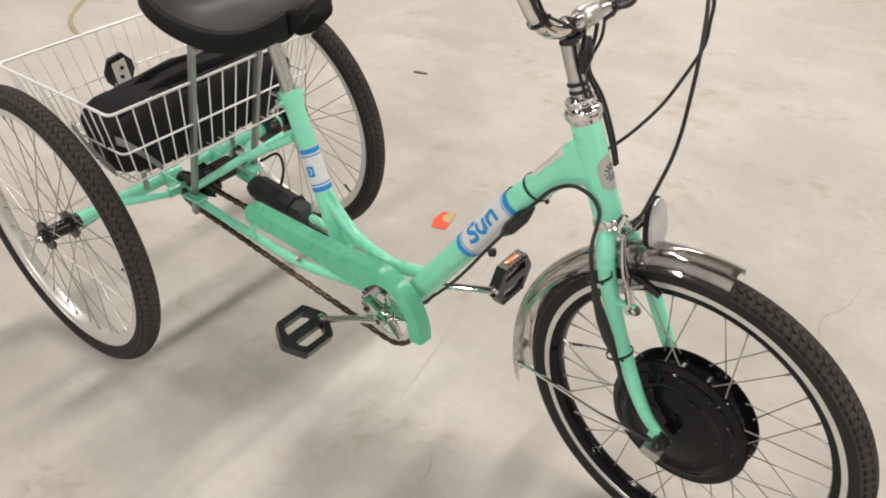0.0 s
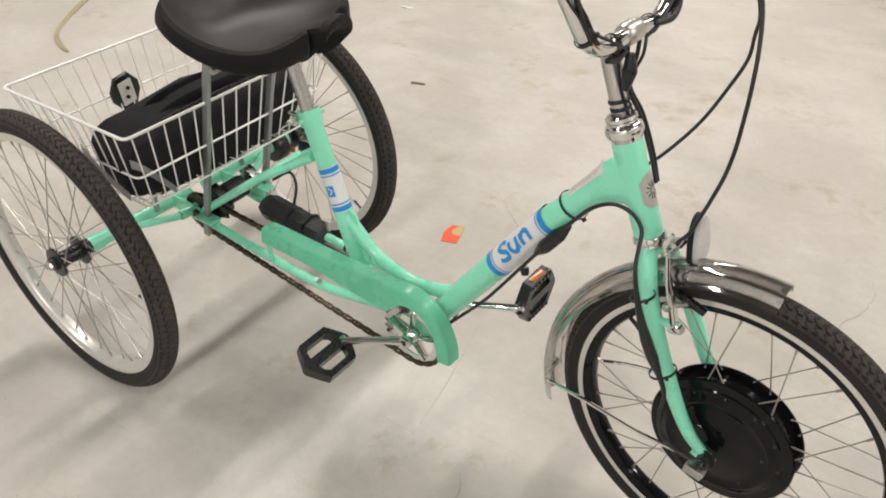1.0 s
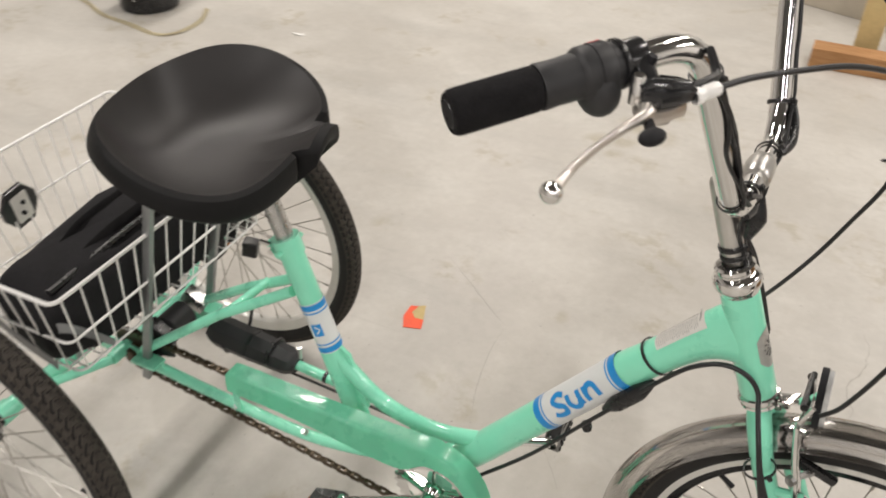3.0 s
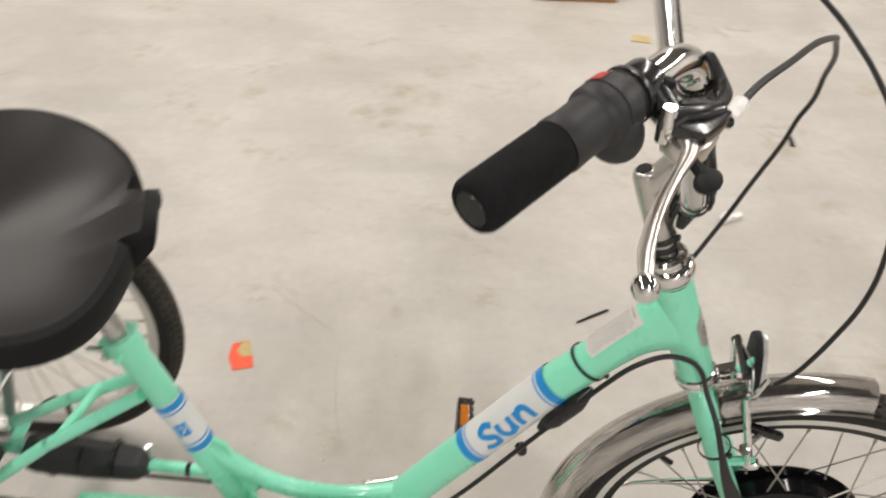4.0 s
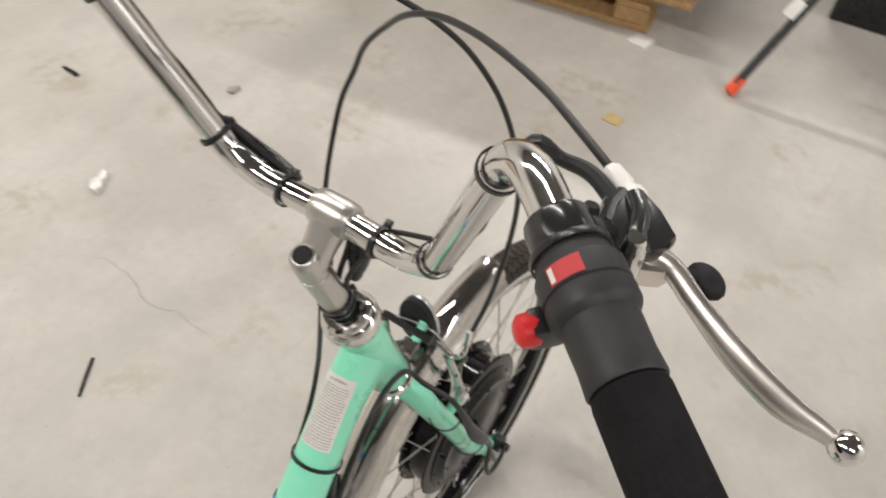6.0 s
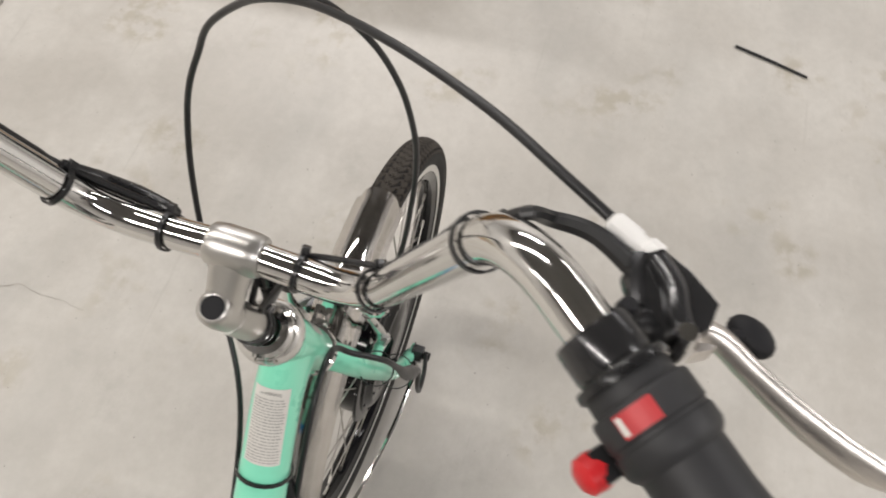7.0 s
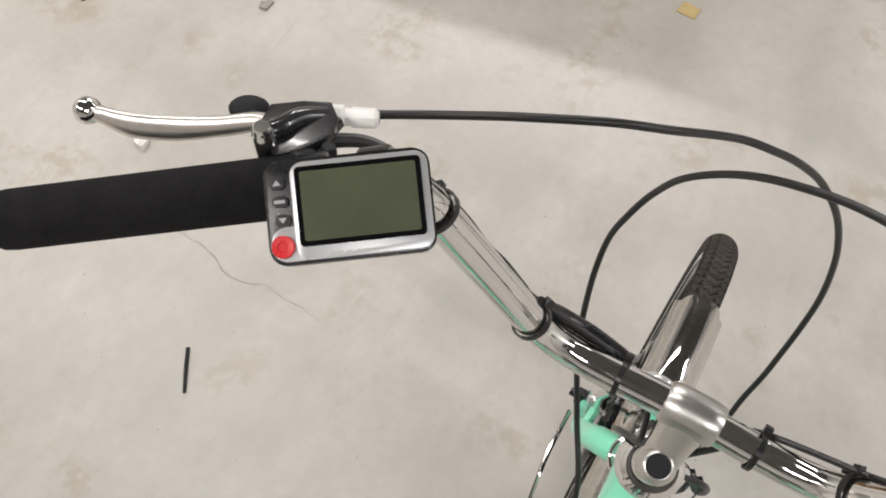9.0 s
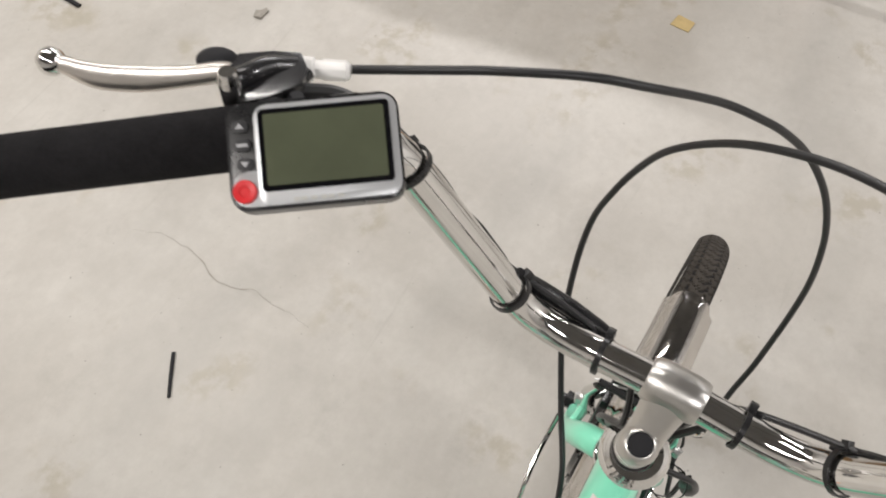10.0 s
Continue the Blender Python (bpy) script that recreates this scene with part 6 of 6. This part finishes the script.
def ribbon(name, pts, w, material, label):
    """A hairline crack or scratch, laid just over the floor, with small kinks."""
    bm = B()
    cv = spline([(x, y, 0.0006) for x, y in pts], 4 if len(pts) > 8 else 5)
    rows = []
    for i, q in enumerate(cv):
        t = (cv[min(i + 1, len(cv) - 1)] - cv[max(i - 1, 0)]).normalized()
        k = w * (0.35 + 0.65 * abs(noise.noise(q * 60))) * min(1.0, 0.25 + 2 * min(i, len(cv) - 1 - i) / len(cv))
        q = q + V(noise.noise(q * 45), noise.noise(q * 45 + V(5, 5, 5)), 0) * (0.0055 if len(pts) > 8 else w * 1.3)
        nrm = V(-t.y, t.x, 0) * k
        rows.append((bm.verts.new(q - nrm), bm.verts.new(q + nrm)))
    for a, b in zip(rows, rows[1:]):
        bm.faces.new((a[0], b[0], b[1], a[1]))
    return tagged(part(name, bm, material, flat=True), label, "crack", "floor cracks", "structure")


ribbon("trim_crack", [(1.272, 0.953), (1.283, 0.915), (1.290, 0.881), (1.285, 0.824), (1.275, 0.791), (1.258, 0.759), (1.255, 0.725), (1.263, 0.693), (1.273, 0.669), (1.261, 0.630), (1.261, 0.593), (1.254, 0.547)], 0.0018, m_crack, "thin wandering crack in the concrete")
ribbon("trim_crack", [(0.292, 0.782), (0.385, 0.706), (0.466, 0.639), (0.517, 0.601)], 0.0022, m_crack, "thin dark scratch in the concrete")
ribbon("trim_crack", [(0.520, 0.591), (0.522, 0.493), (0.542, 0.376), (0.572, 0.280)], 0.0012, m_crack, "faint line in the concrete")
ribbon("trim_crack", [(0.581, 0.262), (0.626, 0.096), (0.662, -0.079)], 0.001, m_crack, "faint line in the concrete")
ribbon("trim_crack", [(0.719, 0.303), (0.755, 0.255), (0.781, 0.216)], 0.0012, m_crack, "faint line in the concrete")
ribbon("trim_crack", [(0.790, -0.104), (0.816, -0.142), (0.822, -0.181)], 0.0018, m_crack, "small dark scratch in the concrete")

# pallets
def pallet(m, mats, boards, label, w=0.97, d=1.12, h=0.128, front=True):
    """A block pallet: deck boards, cross boards, nine blocks and bottom boards; x deep, y wide, on its origin."""
    ob = tagged(new("pallet"), label, "pallet", "stacked pallets")
    def bd(nm, sx, sy, sz, x, y, z, turn=0.0):
        bm = B()
        box(bm, (sx, sy, sz), pose(0, 0, 0), 0.0025, 1)
        o = part(nm, bm, mats, ob)
        o.matrix_basis = pose(x, y, z, 0, 0, turn)
        return o
    t = 0.021
    for x in (0.05, d / 2, d - 0.05):
        bd("bottom_board", 0.10, w, t, x, w / 2, t / 2 + 0.001)
        for y in (0.055, w / 2, w - 0.055):
            bd("block", 0.098, 0.10, h - 4 * t, x, y, t + (h - 4 * t) / 2 + 0.002, random.uniform(-2, 2))
    for y in (0.055, w / 2, w - 0.055):
        bd("cross_board", d - 0.004, 0.10, t, d / 2, y, h - 2.5 * t + 0.003)
    for k in range(boards):
        x = 0.055 + (d - 0.11) * k / (boards - 1)
        bd("deck_board", 0.112, w + random.uniform(-0.008, 0.004), t, x, w / 2, h - 1.45 * t + 0.0035, random.uniform(-0.4, 0.4))
    ob.matrix_world = m
    return ob


random.seed(5)
pallet(pose(2.758, 0.303, 0.0, 0, 0, 4.4), m_wood, 7, "worn pale pine pallet at the bottom of a stack")
pallet(pose(2.722, 0.188, 0.130, 0, 0, 3.4), m_wood, 7, "worn pale pine pallet lying on another pallet", 1.10)
pallet(pose(2.80, 0.245, 0.261, 0, 0, 5.5), m_wood2, 6, "orange stained wood pallet in a stack", 1.05)
pallet(pose(2.80, 0.217, 0.392, 0, 0, 3.6), m_wood2, 6, "orange stained wood pallet in a stack", 1.07)
pallet(pose(2.815, 0.236, 0.523, 0, 0, 5), m_wood, 7, "pale pine pallet in a stack", 1.05)
# out of view: added height, so the stack's shadow reaches to about x 2.1
pallet(pose(2.860, 0.225, 0.654, 0, 0, 4), m_wood, 7, "unseen pale pine pallet added on a stack to lengthen its shadow", 1.06)

# timber block with a nail, plank behind it
blk = tagged(new("timber_block"), "short orange brown timber block with a bent nail", "wood block")
bm = B()
box(bm, (0.315, 0.09, 0.072), pose(1.140, 2.482, 0.0365, 0, 0, 0), 0.003)
part("block", bm, m_wood2, blk)
bm = B()
tube(bm, [(1.278, 2.47, 0.056), (1.32, 2.455, 0.048), (1.365, 2.445, 0.040)], 0.0022, 6)
part("nail", bm, m_cap, blk, "dark bent nail")
bm = B()
box(bm, (0.085, 0.02, 0.55), pose(1.16, 2.61, 0.277, -6, 0, 0), 0.002)
tagged(part("plank", bm, m_yellow), "pale yellow upright plank behind the timber block", "plank")

# black bin with strap on the floor
binn = tagged(new("bin"), "small round black plastic bin standing on the floor", "bin")
bm = B()
lathe(bm, [(0, 0.001), (0.112, 0.001), (0.119, 0.006), (0.122, 0.03), (0.138, 0.34), (0.142, 0.345), (0.142, 0.36), (0.134, 0.362), (0.131, 0.345), (0.115, 0.02), (0, 0.015)], (-1.591, 1.815, 0), (0, 0, 1), 40)
part("shell", bm, m_black, binn)
bm = B()
box(bm, (0.004, 0.003, 0.05), pose(-1.556, 1.691, 0.085, -4, 0, 0), 0.001)
part("bin_mark", bm, m_label, binn, "short white mark")


def strap(pts, w, label):
    bm = B()
    cv = spline(pts, 6)
    rows = []
    for i, q in enumerate(cv):
        t = (cv[min(i + 1, len(cv) - 1)] - cv[max(i - 1, 0)]).normalized()
        tw = 0.5 + 0.5 * math.sin(i * 0.35)
        nrm = V(-t.y, t.x, 0) * (w * (0.35 + 0.4 * tw)) + V(0, 0, w * 0.5 * (1 - tw))
        q = V(q.x, q.y, max(q.z, abs(nrm.z) + 0.001))
        rows.append((bm.verts.new(q - nrm), bm.verts.new(q + nrm)))
    for a, b in zip(rows, rows[1:]):
        bm.faces.new((a[0], b[0], b[1], a[1]))
    bmesh.ops.solidify(bm, geom=bm.faces, thickness=0.0008)
    return tagged(part("packing_strap", bm, m_strap), label, "strap")


strap([(-1.665, 0.693, 0.004), (-1.798, 0.736, 0.004), (-1.924, 0.833, 0.006), (-2.129, 1.103, 0.012), (-2.244, 1.363, 0.012), (-2.292, 1.559, 0.010), (-2.252, 1.702, 0.008), (-2.146, 1.755, 0.006), (-2.026, 1.746, 0.006), (-1.849, 1.709, 0.006), (-1.690, 1.637, 0.004),
       (-1.505, 1.595, 0.004), (-1.363, 1.569, 0.004), (-1.289, 1.617, 0.006), (-1.276, 1.743, 0.008), (-1.336, 1.869, 0.01)], 0.014, "cream plastic packing strap loosely curled on the floor")

# cartons by the wall
bm = B()
box(bm, (0.62, 0.42, 0.34), pose(1.115, 3.245, 0.171, 0, 0, -20), 0.004)
ctn = tagged(new("carton"), "grey brown cardboard carton with dark print, on the floor", "box")
part("body", bm, m_card, ctn)
CMX = pose(1.115, 3.245, 0.171, 0, 0, -20)
for x, z, w in (((-0.225, 0.03, 0.055), (-0.225, 0.012, 0.06), (-0.225, -0.006, 0.05), (-0.225, -0.024, 0.055), (-0.24, 0.085, 0.02), (-0.21, 0.085, 0.015))):
    bm = B()
    box(bm, (w, 0.002, 0.010), CMX @ pose(x, -0.2115, z))
    part("print_bar", bm, m_ink, ctn, flat=True)


def heap(name, m, sx, sy, sz, lump, material, label, category, seed=0):
    """A crumpled low heap of film or foam: a grid that falls to the floor at its ragged edge."""
    bm = B()
    n, k = 34, 20
    rows = []
    for i in range(n + 1):
        row = []
        for j in range(k + 1):
            x, y = -1 + 2 * i / n, -1 + 2 * j / k
            q = V(x * sx, y * sy, seed)
            e = max(0.0, 1 - (abs(x) ** 4 + abs(y) ** 4))
            z = sz * e ** 0.45 * (0.75 + lump * noise.fractal(q * (0.9 / min(sx, sy)), 1.0, 2.0, 5))
            w = 1 + 0.10 * noise.noise(q * (1.2 / min(sx, sy)) + V(7, 3, 1))
            row.append(bm.verts.new(m @ V(x * sx * w, y * sy * w, max(0.002, z))))
        rows.append(row)
    for a, b in zip(rows, rows[1:]):
        for j in range(k):
            bm.faces.new((a[j], b[j], b[j + 1], a[j + 1]))
    return tagged(part(name, bm, material), label, category)


heap("film_wrapped_pack", pose(-0.011, 3.585, 0, 0, 0, 9), 0.80, 0.27, 0.15, 0.45, m_film, "long low pack wrapped in grey plastic film", "pack", 2)
heap("film_sheet", pose(0.46, 3.20, 0, 0, 0, 10), 0.34, 0.10, 0.022, 1.0, m_film, "crumpled grey plastic film sheet lying on the floor", "plastic film", 5)
heap("foam_scrap", pose(0.615, 3.345, 0, 0, 0, 20), 0.10, 0.07, 0.065, 0.9, m_strap, "torn cream foam scrap lying by a carton", "foam scrap", 9)

# black pole with an orange foot leaning at the pallets, dark crate behind
pole = tagged(new("pole"), "black metal pole with orange rubber foot leaning on a crate", "pole")
bm = B()
tube(bm, [(2.629, -0.002, 0.03), (2.828, -0.104, 0.255), (3.113, -0.254, 0.575)], 0.0125, 12)
part("shaft", bm, m_black, pole)
bm = B()
lathe(bm, [(0, 0.0), (0.015, 0.001), (0.0165, 0.006), (0.016, 0.045), (0.0135, 0.052), (0.0126, 0.052)], (2.615, 0.006, 0.008), (0.66, -0.34, 0.75), 16)
part("foot", bm, m_orange, pole, "bright orange rubber foot")
bm = B()
box(bm, (0.05, 0.035, 0.002), axes((2.768, -0.059, 0.205), (0.6, -0.35, 0.72), (0.3, 0.9, 0)), 0.0005)
part("paper_tag", bm, m_foil, pole, "white paper tag")
crate = tagged(new("crate"), "dark plastic crate standing behind the pallets' end", "crate")
bm = B()
box(bm, (0.60, 0.72, 0.03), pose(3.463, -0.474, 0.0155), 0.004)
part("base", bm, m_black, crate)
for sx, sy, px, py in ((0.03, 0.72, 3.178, -0.474), (0.03, 0.72, 3.748, -0.474), (0.54, 0.03, 3.463, -0.819), (0.54, 0.03, 3.463, -0.129)):
    bm = B()
    box(bm, (sx, sy, 0.56), pose(px, py, 0.311), 0.004)
    part("side", bm, m_black, crate)
